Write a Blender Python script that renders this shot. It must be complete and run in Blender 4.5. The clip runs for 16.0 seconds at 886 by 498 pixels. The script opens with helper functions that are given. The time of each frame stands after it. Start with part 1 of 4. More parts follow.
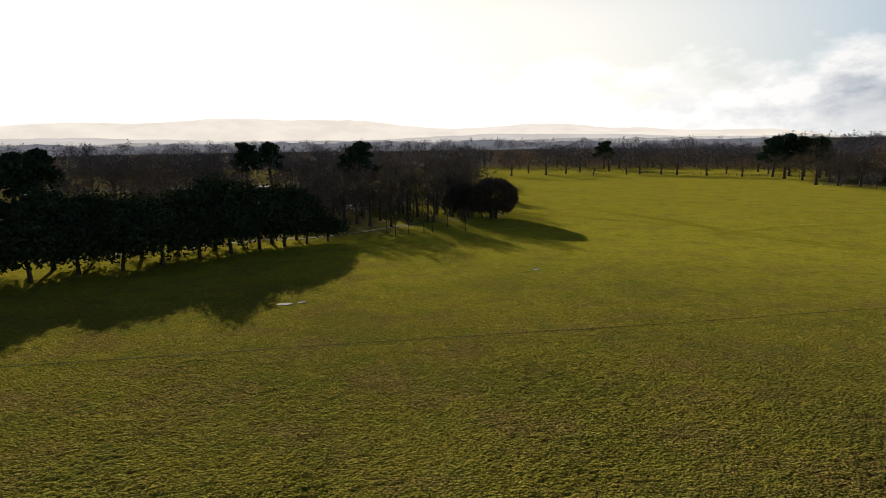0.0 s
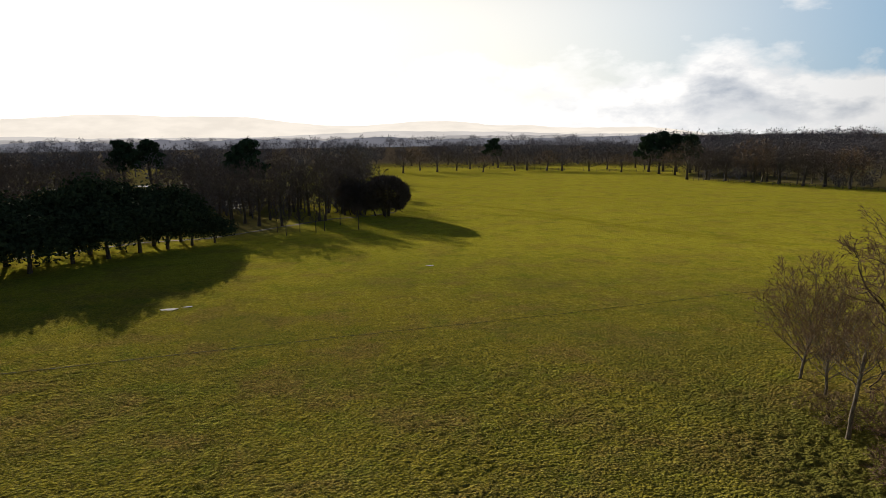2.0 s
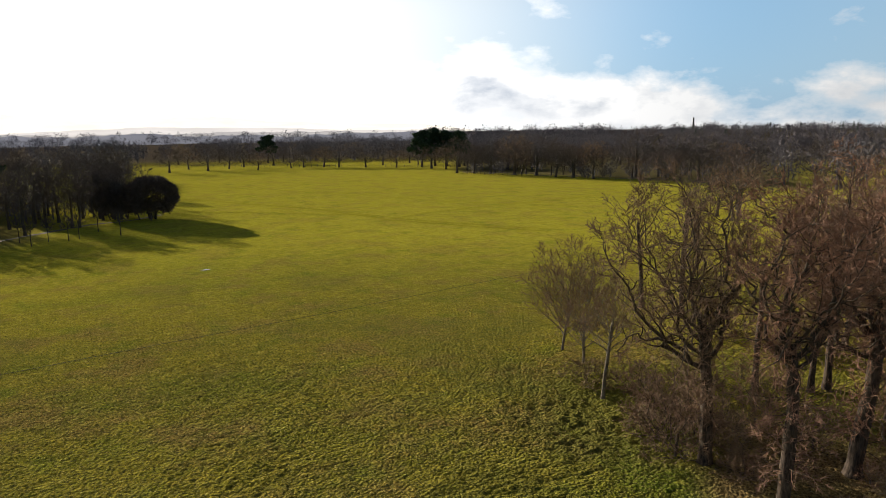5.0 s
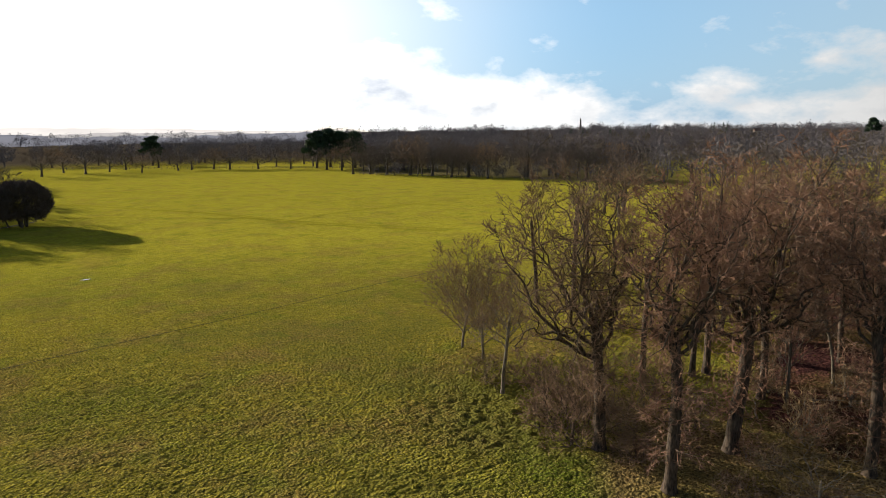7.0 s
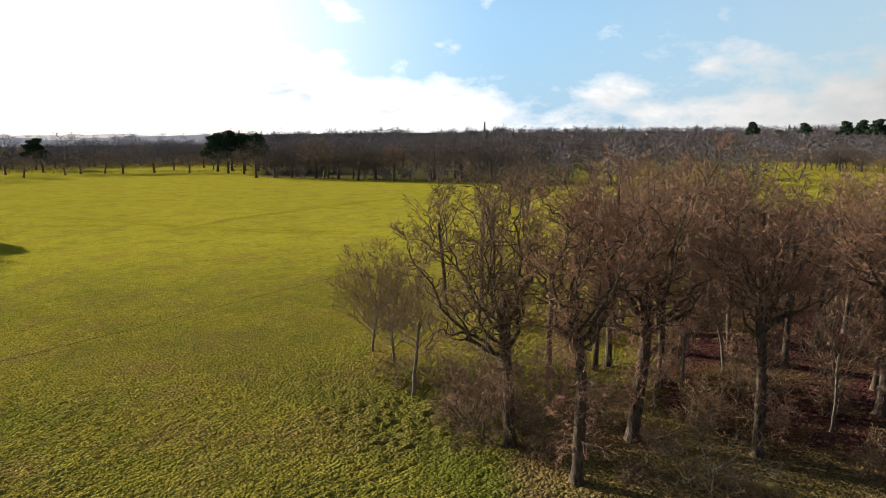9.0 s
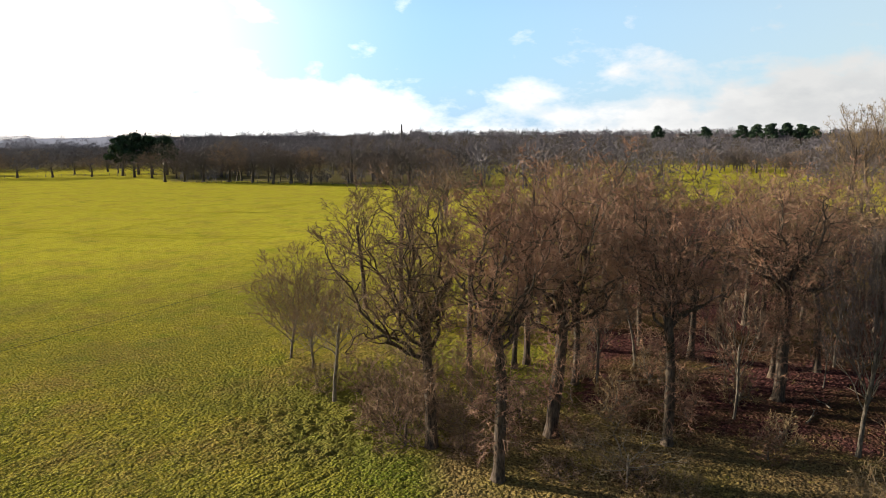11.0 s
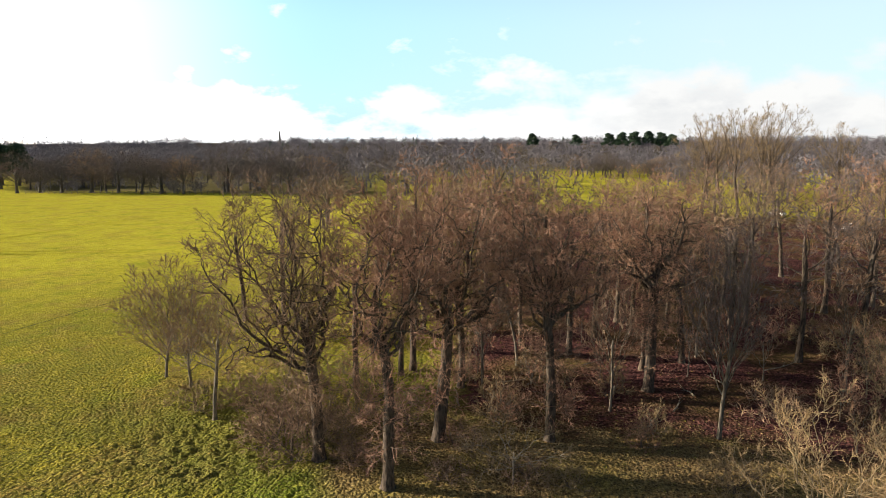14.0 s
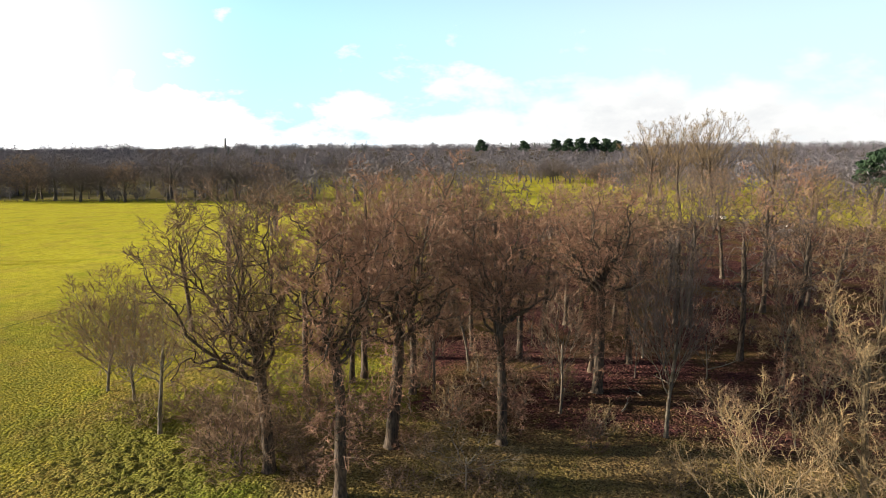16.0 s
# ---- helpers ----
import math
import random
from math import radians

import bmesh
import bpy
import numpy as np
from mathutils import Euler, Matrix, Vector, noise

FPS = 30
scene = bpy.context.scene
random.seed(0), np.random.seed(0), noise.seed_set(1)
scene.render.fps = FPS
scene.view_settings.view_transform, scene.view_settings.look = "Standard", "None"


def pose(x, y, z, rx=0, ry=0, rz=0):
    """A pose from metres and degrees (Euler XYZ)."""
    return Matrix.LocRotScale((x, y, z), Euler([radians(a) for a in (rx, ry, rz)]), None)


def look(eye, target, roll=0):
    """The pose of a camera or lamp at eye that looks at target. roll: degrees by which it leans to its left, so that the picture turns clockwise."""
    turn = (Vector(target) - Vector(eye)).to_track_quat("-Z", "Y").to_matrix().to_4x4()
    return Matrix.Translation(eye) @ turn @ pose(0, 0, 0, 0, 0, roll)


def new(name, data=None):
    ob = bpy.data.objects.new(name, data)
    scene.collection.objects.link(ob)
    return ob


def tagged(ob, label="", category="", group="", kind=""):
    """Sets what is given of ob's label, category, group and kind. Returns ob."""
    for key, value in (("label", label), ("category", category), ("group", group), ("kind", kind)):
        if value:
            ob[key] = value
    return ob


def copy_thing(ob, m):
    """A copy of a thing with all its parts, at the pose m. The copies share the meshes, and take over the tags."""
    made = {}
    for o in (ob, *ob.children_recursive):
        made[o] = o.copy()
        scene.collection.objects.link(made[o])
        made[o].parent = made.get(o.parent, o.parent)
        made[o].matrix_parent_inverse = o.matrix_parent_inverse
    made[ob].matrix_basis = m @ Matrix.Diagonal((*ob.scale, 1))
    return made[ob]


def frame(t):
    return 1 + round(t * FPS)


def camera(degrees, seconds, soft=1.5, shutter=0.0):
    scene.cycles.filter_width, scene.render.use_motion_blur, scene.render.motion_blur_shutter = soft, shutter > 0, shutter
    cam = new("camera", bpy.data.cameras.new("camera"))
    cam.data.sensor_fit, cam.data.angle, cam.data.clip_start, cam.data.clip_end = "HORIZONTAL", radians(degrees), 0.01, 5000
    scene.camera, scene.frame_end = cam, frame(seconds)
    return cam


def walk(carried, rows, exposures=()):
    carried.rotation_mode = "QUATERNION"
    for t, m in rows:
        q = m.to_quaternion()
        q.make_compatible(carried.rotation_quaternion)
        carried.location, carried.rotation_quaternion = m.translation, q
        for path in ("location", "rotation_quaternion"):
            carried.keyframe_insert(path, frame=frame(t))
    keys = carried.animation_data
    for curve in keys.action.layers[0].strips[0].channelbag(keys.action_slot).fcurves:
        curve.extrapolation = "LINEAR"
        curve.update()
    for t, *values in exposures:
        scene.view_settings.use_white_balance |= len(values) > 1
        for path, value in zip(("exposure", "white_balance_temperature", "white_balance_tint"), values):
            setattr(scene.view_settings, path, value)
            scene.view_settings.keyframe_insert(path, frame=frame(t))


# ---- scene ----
EYE = 19.0

# ---- camera: hovers over the field edge and turns to its right ----
cam = camera(65.45, 16.0, soft=0.6)
PATH = [
    (0.0, 80.86, 0.64, -1.18),
    (0.5, 80.84, 0.69, -1.59),
    (1.0, 80.75, 0.69, -3.82),
    (1.5, 80.66, 0.64, -6.85),
    (2.0, 80.55, 0.59, -10.11),
    (2.5, 80.44, 0.71, -12.84),
    (3.0, 80.36, 0.58, -15.99),
    (3.5, 80.27, 0.62, -19.28),
    (4.0, 80.20, 0.59, -22.36),
    (4.5, 80.13, 0.59, -25.50),
    (7.0, 80.03, 0.61, -36.94),
    (7.5, 80.10, 0.48, -38.66),
    (8.0, 80.13, 0.46, -40.69),
    (8.5, 80.15, 0.42, -42.72),
    (9.0, 80.18, 0.46, -44.64),
    (11.5, 80.41, 0.27, -53.06),
    (12.0, 80.47, 0.24, -54.72),
    (12.5, 80.55, 0.21, -56.42),
    (13.0, 80.63, 0.21, -58.06),
    (13.5, 80.78, 0.23, -59.57),
    (14.0, 80.91, 0.25, -61.21),
    (14.5, 80.98, 0.21, -62.76),
    (15.0, 81.12, 0.23, -64.20),
    (15.5, 81.25, 0.26, -65.49),
    (16.0, 81.38, 0.26, -65.38),
]
EXPOSURES = [(0.0, 0.13), (2.0, 0.20), (4.5, 0.53), (9.0, 0.95), (12.5, 1.33), (16.0, 1.55)]
walk(cam, [(t, pose(0, 0, EYE, rx, ry, rz)) for t, rx, ry, rz in PATH], EXPOSURES)

# ---- light: low winter sun, hazy sky with broken cloud ----
SUN_AZ, SUN_EL = -19.0, 14.2


def polar(az, d):
    """Metres east and north of a place d metres from the middle, az degrees clockwise from north."""
    a = radians(az)
    return d * math.sin(a), d * math.cos(a)


SUN_DIR = Vector((*polar(SUN_AZ, math.cos(radians(SUN_EL))), math.sin(radians(SUN_EL))))
sun_data = bpy.data.lights.new("sun", "SUN")
sun_data.energy, sun_data.angle, sun_data.color = 5.0, radians(0.6), (1.0, 0.86, 0.67)
sun = new("sun", sun_data)
sun.matrix_world = look(SUN_DIR * 100, (0, 0, 0))


class Nodes:
    """Small helper to write node trees."""

    def __init__(self, tree):
        self.tree = tree
        tree.nodes.clear()

    def add(self, kind, inputs=None, **props):
        n = self.tree.nodes.new(kind)
        for k, v in props.items():
            setattr(n, k, v)
        for k, v in (inputs or {}).items():
            if isinstance(v, bpy.types.NodeSocket):
                self.tree.links.new(v, n.inputs[k])
            else:
                n.inputs[k].default_value = v
        return n

    def noise(self, vector, scale, detail=4.0, rough=0.55, distortion=0.0):
        return self.add("ShaderNodeTexNoise", {"Vector": vector, "Scale": scale, "Detail": detail, "Roughness": rough, "Distortion": distortion}).outputs["Fac"]

    def ramp(self, fac, a, b, c0=0.0, c1=1.0):
        return self.add("ShaderNodeMapRange", {"Value": fac, "From Min": a, "From Max": b, "To Min": c0, "To Max": c1}, clamp=True).outputs[0]

    def mix(self, fac, a, b, blend="MIX"):
        n = self.add("ShaderNodeMix", data_type="RGBA", blend_type=blend)
        for k, v in ((0, fac), (6, a), (7, b)):
            if isinstance(v, bpy.types.NodeSocket):
                self.tree.links.new(v, n.inputs[k])
            else:
                n.inputs[k].default_value = v if k == 0 else (*v, 1.0)
        return n.outputs[2]

    def math(self, op, a, b=0.0):
        n = self.add("ShaderNodeMath", operation=op)
        for k, v in ((0, a), (1, b)):
            if isinstance(v, bpy.types.NodeSocket):
                self.tree.links.new(v, n.inputs[k])
            else:
                n.inputs[k].default_value = v
        return n.outputs[0]


def make_world():
    world = bpy.data.worlds.new("world")
    scene.world = world
    world.use_nodes = True
    n = Nodes(world.node_tree)
    sky = n.add("ShaderNodeTexSky", sky_type="NISHITA", sun_disc=False, sun_elevation=radians(SUN_EL), sun_rotation=radians(SUN_AZ),
                air_density=1.0, dust_density=1.0, ozone_density=1.5, altitude=50.0)
    way = n.add("ShaderNodeTexCoord").outputs["Generated"]
    z = n.math("MAXIMUM", n.add("ShaderNodeSeparateXYZ", {"Vector": way}).outputs["Z"], 0.0)

    def scaled(colour, k):
        return n.add("ShaderNodeVectorMath", {0: colour, "Scale": k}, operation="SCALE").outputs[0]

    # nearness to the sun: thin haze and cloud glow round it
    near = n.add("ShaderNodeVectorMath", {0: way, 1: SUN_DIR}, operation="DOT_PRODUCT").outputs["Value"]
    glow = n.add("ShaderNodeMapRange", {"Value": near, "From Min": 0.30, "From Max": 0.94}, interpolation_type="SMOOTHSTEP", clamp=True).outputs[0]
    glow = n.math("POWER", glow, 1.35)
    band = n.add("ShaderNodeMapRange", {"Value": z, "From Min": 0.14, "From Max": 0.45, "To Min": 1.0, "To Max": 0.0}, interpolation_type="SMOOTHSTEP", clamp=True).outputs[0]
    air = n.mix(n.ramp(near, -0.15, 0.5), (0.86, 1.12, 1.30), (0.56, 1.12, 1.76))
    haze = scaled(n.mix(glow, air, (3.3, 3.1, 2.8)), n.math("MULTIPLY", band, 0.95))
    clear = n.add("ShaderNodeVectorMath", {0: scaled(sky.outputs[0], 0.08), 1: haze}, operation="ADD").outputs[0]
    # broken cumulus along the horizon with grey undersides, thinning out above
    def billow(shift):
        puffs = n.add("ShaderNodeMapping", {"Vector": way, "Scale": (1.0, 1.0, 2.0), "Location": (0.37, 0.12, 0.2 + shift)}).outputs[0]
        return n.math("ADD", n.math("MULTIPLY", n.noise(puffs, 7.5, 8.0, 0.56, 0.1), 0.72), n.math("MULTIPLY", n.noise(puffs, 2.3, 3.0, 0.5), 0.28))

    lumps = billow(0.0)
    cover = n.math("ADD", n.math("ADD", lumps, n.ramp(z, 0.02, 0.14, 0.15, -0.115)), n.ramp(near, 0.0, 0.62, -0.02, 0.045))
    cloud = n.ramp(cover, 0.49, 0.60)
    under = n.ramp(n.math("SUBTRACT", billow(0.05), lumps), -0.06, 0.10)
    body = n.math("MULTIPLY", n.math("MULTIPLY", under, n.ramp(cover, 0.52, 0.64)), n.math("MULTIPLY", n.ramp(z, 0.0, 0.05, 0.5, 1.0), n.math("MULTIPLY", n.ramp(near, 0.72, 0.90, 1.0, 0.0), n.ramp(near, -0.1, 0.4, 0.4, 1.0))))
    shine = n.math("ADD", n.math("MULTIPLY", glow, 1.2), n.ramp(near, -0.1, 0.6, 1.4, 3.0))
    tint = scaled(n.mix(body, (1.0, 0.98, 0.96), (0.42, 0.46, 0.53)), shine)
    both = n.mix(n.math("MULTIPLY", cloud, 0.9), (0, 0, 0), (0, 0, 0))
    last = both.node
    n.tree.links.new(clear, last.inputs[6])
    n.tree.links.new(tint, last.inputs[7])
    back = n.add("ShaderNodeBackground", {"Color": both, "Strength": 0.258})
    n.add("ShaderNodeOutputWorld", {"Surface": back.outputs[0]})


make_world()


# ---- materials ----
def material(name, build, rough=0.85, spec=0.25):
    m = bpy.data.materials.new(name)
    m.use_nodes = True
    n = Nodes(m.node_tree)
    colour, bump, extra = build(n)
    sh = n.add("ShaderNodeBsdfPrincipled", {"Roughness": rough, "Specular IOR Level": spec, **extra})
    if isinstance(colour, bpy.types.NodeSocket):
        m.node_tree.links.new(colour, sh.inputs["Base Color"])
    else:
        sh.inputs["Base Color"].default_value = (*colour, 1.0)
    if bump is not None:
        b = n.add("ShaderNodeBump", {"Height": bump[0], "Strength": bump[1], "Distance": bump[2]})
        m.node_tree.links.new(b.outputs[0], sh.inputs["Normal"])
    n.add("ShaderNodeOutputMaterial", {"Surface": sh.outputs[0]})
    return m


def place(n):
    return n.add("ShaderNodeTexCoord").outputs["Object"]


def world_place(n):
    return n.add("ShaderNodeNewGeometry").outputs["Position"]


def chance(n):
    return n.add("ShaderNodeObjectInfo").outputs["Random"]


def bark_like(dark, light, moss):
    def build(n):
        p = place(n)
        streak = n.add("ShaderNodeMapping", {"Vector": p, "Scale": (1.0, 1.0, 0.22)}).outputs[0]
        fine = n.noise(streak, 9.0, 6.0, 0.65)
        broad = n.noise(p, 0.55, 4.0, 0.6)
        c = n.mix(n.ramp(fine, 0.35, 0.68), dark, light)
        c = n.mix(n.ramp(broad, 0.5, 0.72, 0.0, 0.65), c, moss)
        c = n.mix(n.ramp(chance(n), 0.0, 1.0, 0.0, 0.28), c, (0.06, 0.048, 0.038))
        return c, (fine, 1.0, 0.08), {}
    return build


def twig_like(a, b):
    def build(n):
        p = place(n)
        c = n.mix(n.ramp(n.noise(p, 0.5, 4.0), 0.35, 0.65), a, b)
        c = n.mix(n.ramp(chance(n), 0.0, 1.0, 0.0, 0.40), c, tuple(0.5 * (u + v) * k for u, v, k in zip(a, b, (1.15, 1.0, 0.85))))
        return c, None, {}
    return build


def leaf_like(a, b, back):
    def build(n):
        p = place(n)
        isle = n.add("ShaderNodeNewGeometry").outputs["Random Per Island"]
        c = n.mix(n.ramp(isle, 0.0, 1.0), a, b)
        c = n.mix(n.ramp(n.noise(p, 0.6, 3.0), 0.4, 0.7, 0.0, 0.5), c, back)
        return c, None, {}
    return build


BARK = material("bark", bark_like((0.012, 0.010, 0.010), (0.155, 0.114, 0.083), (0.066, 0.056, 0.032)))
BARK_GOLD = material("lichen_bark", bark_like((0.06, 0.048, 0.03), (0.26, 0.20, 0.12), (0.16, 0.14, 0.06)))
BARK_PALE = material("pale_bark", bark_like((0.08, 0.068, 0.055), (0.30, 0.26, 0.205), (0.14, 0.135, 0.08)))
BARK_GREY = material("grey_bark", bark_like((0.05, 0.043, 0.036), (0.185, 0.158, 0.125), (0.10, 0.095, 0.055)))
BARK_DARK = material("dark_bark", bark_like((0.035, 0.029, 0.026), (0.13, 0.108, 0.09), (0.085, 0.085, 0.05)))
TWIG = material("twig", twig_like((0.125, 0.086, 0.062), (0.265, 0.182, 0.120)))
TWIG_RED = material("red_twig", twig_like((0.165, 0.096, 0.070), (0.33, 0.197, 0.132)))
TWIG_GOLD = material("golden_twig", twig_like((0.13, 0.095, 0.055), (0.27, 0.20, 0.11)))
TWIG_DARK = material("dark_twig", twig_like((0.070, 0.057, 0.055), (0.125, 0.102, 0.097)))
EVERGREEN = material("evergreen_leaf", leaf_like((0.028, 0.044, 0.026), (0.070, 0.092, 0.048), (0.038, 0.056, 0.034)), 0.9, 0.04)
PINE = material("pine_needle", leaf_like((0.015, 0.035, 0.018), (0.035, 0.065, 0.03), (0.02, 0.04, 0.025)))
# Bare twig colour shifted pale blue-grey, with air haze mixed into it.
FAR_WOOD_HAZED = material("hazed_wood_twig", leaf_like((0.096, 0.091, 0.108), (0.128, 0.118, 0.136), (0.110, 0.106, 0.128)))
# Darker copy of the far twigs, the corner wood's shade put in.
FAR_WOOD_SHADED = material("shaded_wood_twig", leaf_like((0.046, 0.039, 0.042), (0.082, 0.068, 0.068), (0.055, 0.048, 0.050)))
FAR_GREEN = material("far_conifer", leaf_like((0.03, 0.045, 0.035), (0.06, 0.08, 0.055), (0.04, 0.05, 0.045)))


def ground_colours(n):
    p = world_place(n)
    g = n.add("ShaderNodeAttribute", attribute_name="litter", attribute_type="GEOMETRY").outputs["Fac"]
    w = n.add("ShaderNodeAttribute", attribute_name="worn", attribute_type="GEOMETRY").outputs["Fac"]
    broad = n.noise(p, 0.02, 5.0, 0.6)
    patch = n.noise(p, 0.13, 5.0, 0.62)
    lush = n.noise(p, 0.21, 4.0, 0.6)
    mid = n.noise(p, 0.35, 5.0, 0.65)
    fine = n.noise(p, 3.4, 5.0, 0.7)
    tiny = n.noise(p, 11.0, 4.0, 0.7)
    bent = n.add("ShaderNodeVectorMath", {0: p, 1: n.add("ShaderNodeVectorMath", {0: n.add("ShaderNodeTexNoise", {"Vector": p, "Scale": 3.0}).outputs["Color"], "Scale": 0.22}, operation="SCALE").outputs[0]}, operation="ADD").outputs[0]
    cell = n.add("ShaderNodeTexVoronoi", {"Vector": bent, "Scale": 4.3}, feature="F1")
    kind = n.add("ShaderNodeSeparateColor", {"Color": cell.outputs["Color"]}).outputs[0]
    c = n.mix(n.ramp(mid, 0.32, 0.66), (0.176, 0.182, 0.026), (0.312, 0.258, 0.034))
    c = n.mix(n.ramp(broad, 0.42, 0.62, 0.0, 0.7), c, (0.40, 0.33, 0.034))
    band = n.noise(n.add("ShaderNodeMapping", {"Vector": p, "Scale": (0.22, 1.0, 1.0), "Rotation": (0.0, 0.0, radians(-10))}).outputs[0], 0.075, 4.0, 0.6)
    c = n.mix(n.ramp(band, 0.50, 0.62, 0.0, 0.6), c, (0.34, 0.29, 0.030))
    c = n.mix(n.ramp(band, 0.46, 0.36, 0.0, 0.5), c, (0.120, 0.175, 0.016))
    sward = n.add("ShaderNodeAttribute", attribute_name="sward", attribute_type="GEOMETRY").outputs["Fac"]
    c = n.mix(n.math("MULTIPLY", sward, n.ramp(mid, 0.25, 0.6, 0.5, 0.9)), c, (0.535, 0.50, 0.040))
    c = n.mix(n.math("MULTIPLY", n.ramp(patch, 0.49, 0.62, 0.0, 0.80), n.ramp(sward, 0.0, 1.0, 1.0, 0.4)), c, (0.290, 0.185, 0.062))
    c = n.mix(n.ramp(lush, 0.54, 0.68, 0.0, 0.42), c, (0.115, 0.215, 0.013))
    green = n.add("ShaderNodeAttribute", attribute_name="lush", attribute_type="GEOMETRY").outputs["Fac"]
    c = n.mix(n.math("MULTIPLY", green, n.ramp(mid, 0.3, 0.55, 0.35, 0.9)), c, (0.110, 0.175, 0.012))
    dry = n.add("ShaderNodeAttribute", attribute_name="dry", attribute_type="GEOMETRY").outputs["Fac"]
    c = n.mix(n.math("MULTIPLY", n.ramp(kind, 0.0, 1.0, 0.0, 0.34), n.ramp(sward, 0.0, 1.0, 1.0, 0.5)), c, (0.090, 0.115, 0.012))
    # Dark gaps: dead thatch, plus tussock shade painted into the grass colour.
    thatch_shade = n.noise(p, 4.6, 5.0, 0.78)
    c = n.mix(n.math("MULTIPLY", n.ramp(thatch_shade, 0.54, 0.40, 0.0, 0.88), n.ramp(sward, 0.0, 1.0, 1.0, 0.35)), c, (0.034, 0.038, 0.020))
    # Cell edges darkened: shade in the creases between tussocks, put into the colour.
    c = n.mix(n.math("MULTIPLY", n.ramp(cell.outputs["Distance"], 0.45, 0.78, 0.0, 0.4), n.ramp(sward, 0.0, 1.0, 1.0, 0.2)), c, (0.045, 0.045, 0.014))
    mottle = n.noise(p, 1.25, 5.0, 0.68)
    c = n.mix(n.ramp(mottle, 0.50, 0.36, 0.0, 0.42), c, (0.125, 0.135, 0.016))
    c = n.mix(n.ramp(mottle, 0.55, 0.70, 0.0, 0.35), c, (0.60, 0.55, 0.09))
    c = n.mix(n.ramp(tiny, 0.52, 0.70, 0.0, 0.65), c, (0.60, 0.53, 0.17))
    withered = n.mix(n.ramp(thatch_shade, 0.38, 0.62), (0.046, 0.034, 0.022), (0.285, 0.195, 0.085))
    withered = n.mix(n.ramp(tiny, 0.50, 0.68, 0.0, 0.6), withered, (0.46, 0.36, 0.17))
    c = n.mix(n.math("MULTIPLY", dry, n.ramp(patch, 0.34, 0.56, 0.62, 1.0)), c, withered)
    c = n.mix(n.math("MULTIPLY", w, n.ramp(fine, 0.3, 0.6, 0.35, 1.0)), c, (0.125, 0.130, 0.032))
    leaf = n.add("ShaderNodeTexVoronoi", {"Vector": p, "Scale": 5.0}).outputs["Color"]
    leaf = n.add("ShaderNodeSeparateColor", {"Color": leaf}).outputs[0]
    brown = n.mix(leaf, (0.030, 0.016, 0.018), (0.125, 0.056, 0.050))
    brown = n.mix(n.ramp(patch, 0.45, 0.7, 0.0, 0.6), brown, (0.14, 0.115, 0.035))
    rough_land = n.add("ShaderNodeAttribute", attribute_name="scrub", attribute_type="GEOMETRY").outputs["Fac"]
    c = n.mix(rough_land, c, n.mix(n.ramp(n.noise(p, 0.012, 4.0), 0.4, 0.62), (0.075, 0.062, 0.052), (0.105, 0.088, 0.066)))
    edge = n.math("ADD", g, n.math("MULTIPLY", n.math("SUBTRACT", mid, 0.5), 1.2))
    c = n.mix(n.ramp(edge, 0.35, 0.65), c, brown)
    mound = n.math("SUBTRACT", 1.0, n.math("MULTIPLY", cell.outputs["Distance"], 1.15))
    h = n.math("ADD", n.math("MULTIPLY", mound, 0.66), n.math("ADD", n.math("MULTIPLY", fine, 0.34), n.math("MULTIPLY", tiny, 0.26)))
    h = n.math("ADD", h, n.math("MULTIPLY", mottle, 0.5))
    return c, (n.math("MULTIPLY", h, n.ramp(sward, 0.0, 1.0, 1.0, 0.46)), 1.0, 0.20), {}


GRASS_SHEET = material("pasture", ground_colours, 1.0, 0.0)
GRASS_TUFT = material("grass_tuft", leaf_like((0.11, 0.13, 0.013), (0.22, 0.20, 0.030), (0.15, 0.155, 0.020)), 1.0, 0.0)
DRY_TUFT = material("dry_grass", leaf_like((0.20, 0.155, 0.07), (0.32, 0.25, 0.12), (0.16, 0.15, 0.05)), 0.9, 0.1)


# ---- small builders ----
def link_mesh(name, verts, faces, mat, parent=None, label="", smooth=False, data=None):
    if data is None:
        data = bpy.data.meshes.new(name)
        data.from_pydata(verts, [], faces)
        data.materials.append(mat)
        if smooth:
            data.polygons.foreach_set("use_smooth", [True] * len(data.polygons))
    ob = new(name, data)
    if parent:
        ob.parent = parent
    if label:
        ob["label"] = label
    return ob


def part(name, bm, mat, parent, label=""):
    data = bpy.data.meshes.new(name)
    bm.to_mesh(data)
    bm.free()
    data.materials.append(mat)
    return link_mesh(name, None, None, mat, parent, label, data=data)


def lattice(seed, size=256):
    return np.random.RandomState(seed).rand(size, size)


LAT = [lattice(s) for s in range(6)]


def value_noise(x, y, k=0):
    """Smooth random heights from 0 to 1, one knot a metre."""
    x, y = np.asarray(x, float), np.asarray(y, float)
    xi, yi = np.floor(x).astype(int), np.floor(y).astype(int)
    fx, fy = x - xi, y - yi
    fx, fy = fx * fx * (3 - 2 * fx), fy * fy * (3 - 2 * fy)
    g = LAT[k]
    a, b = g[xi % 256, yi % 256], g[(xi + 1) % 256, yi % 256]
    c, d = g[xi % 256, (yi + 1) % 256], g[(xi + 1) % 256, (yi + 1) % 256]
    return (a * (1 - fx) + b * fx) * (1 - fy) + (c * (1 - fx) + d * fx) * fy


def step(a, b, x):
    t = np.clip((np.asarray(x, float) - a) / (b - a), 0, 1)
    return t * t * (3 - 2 * t)


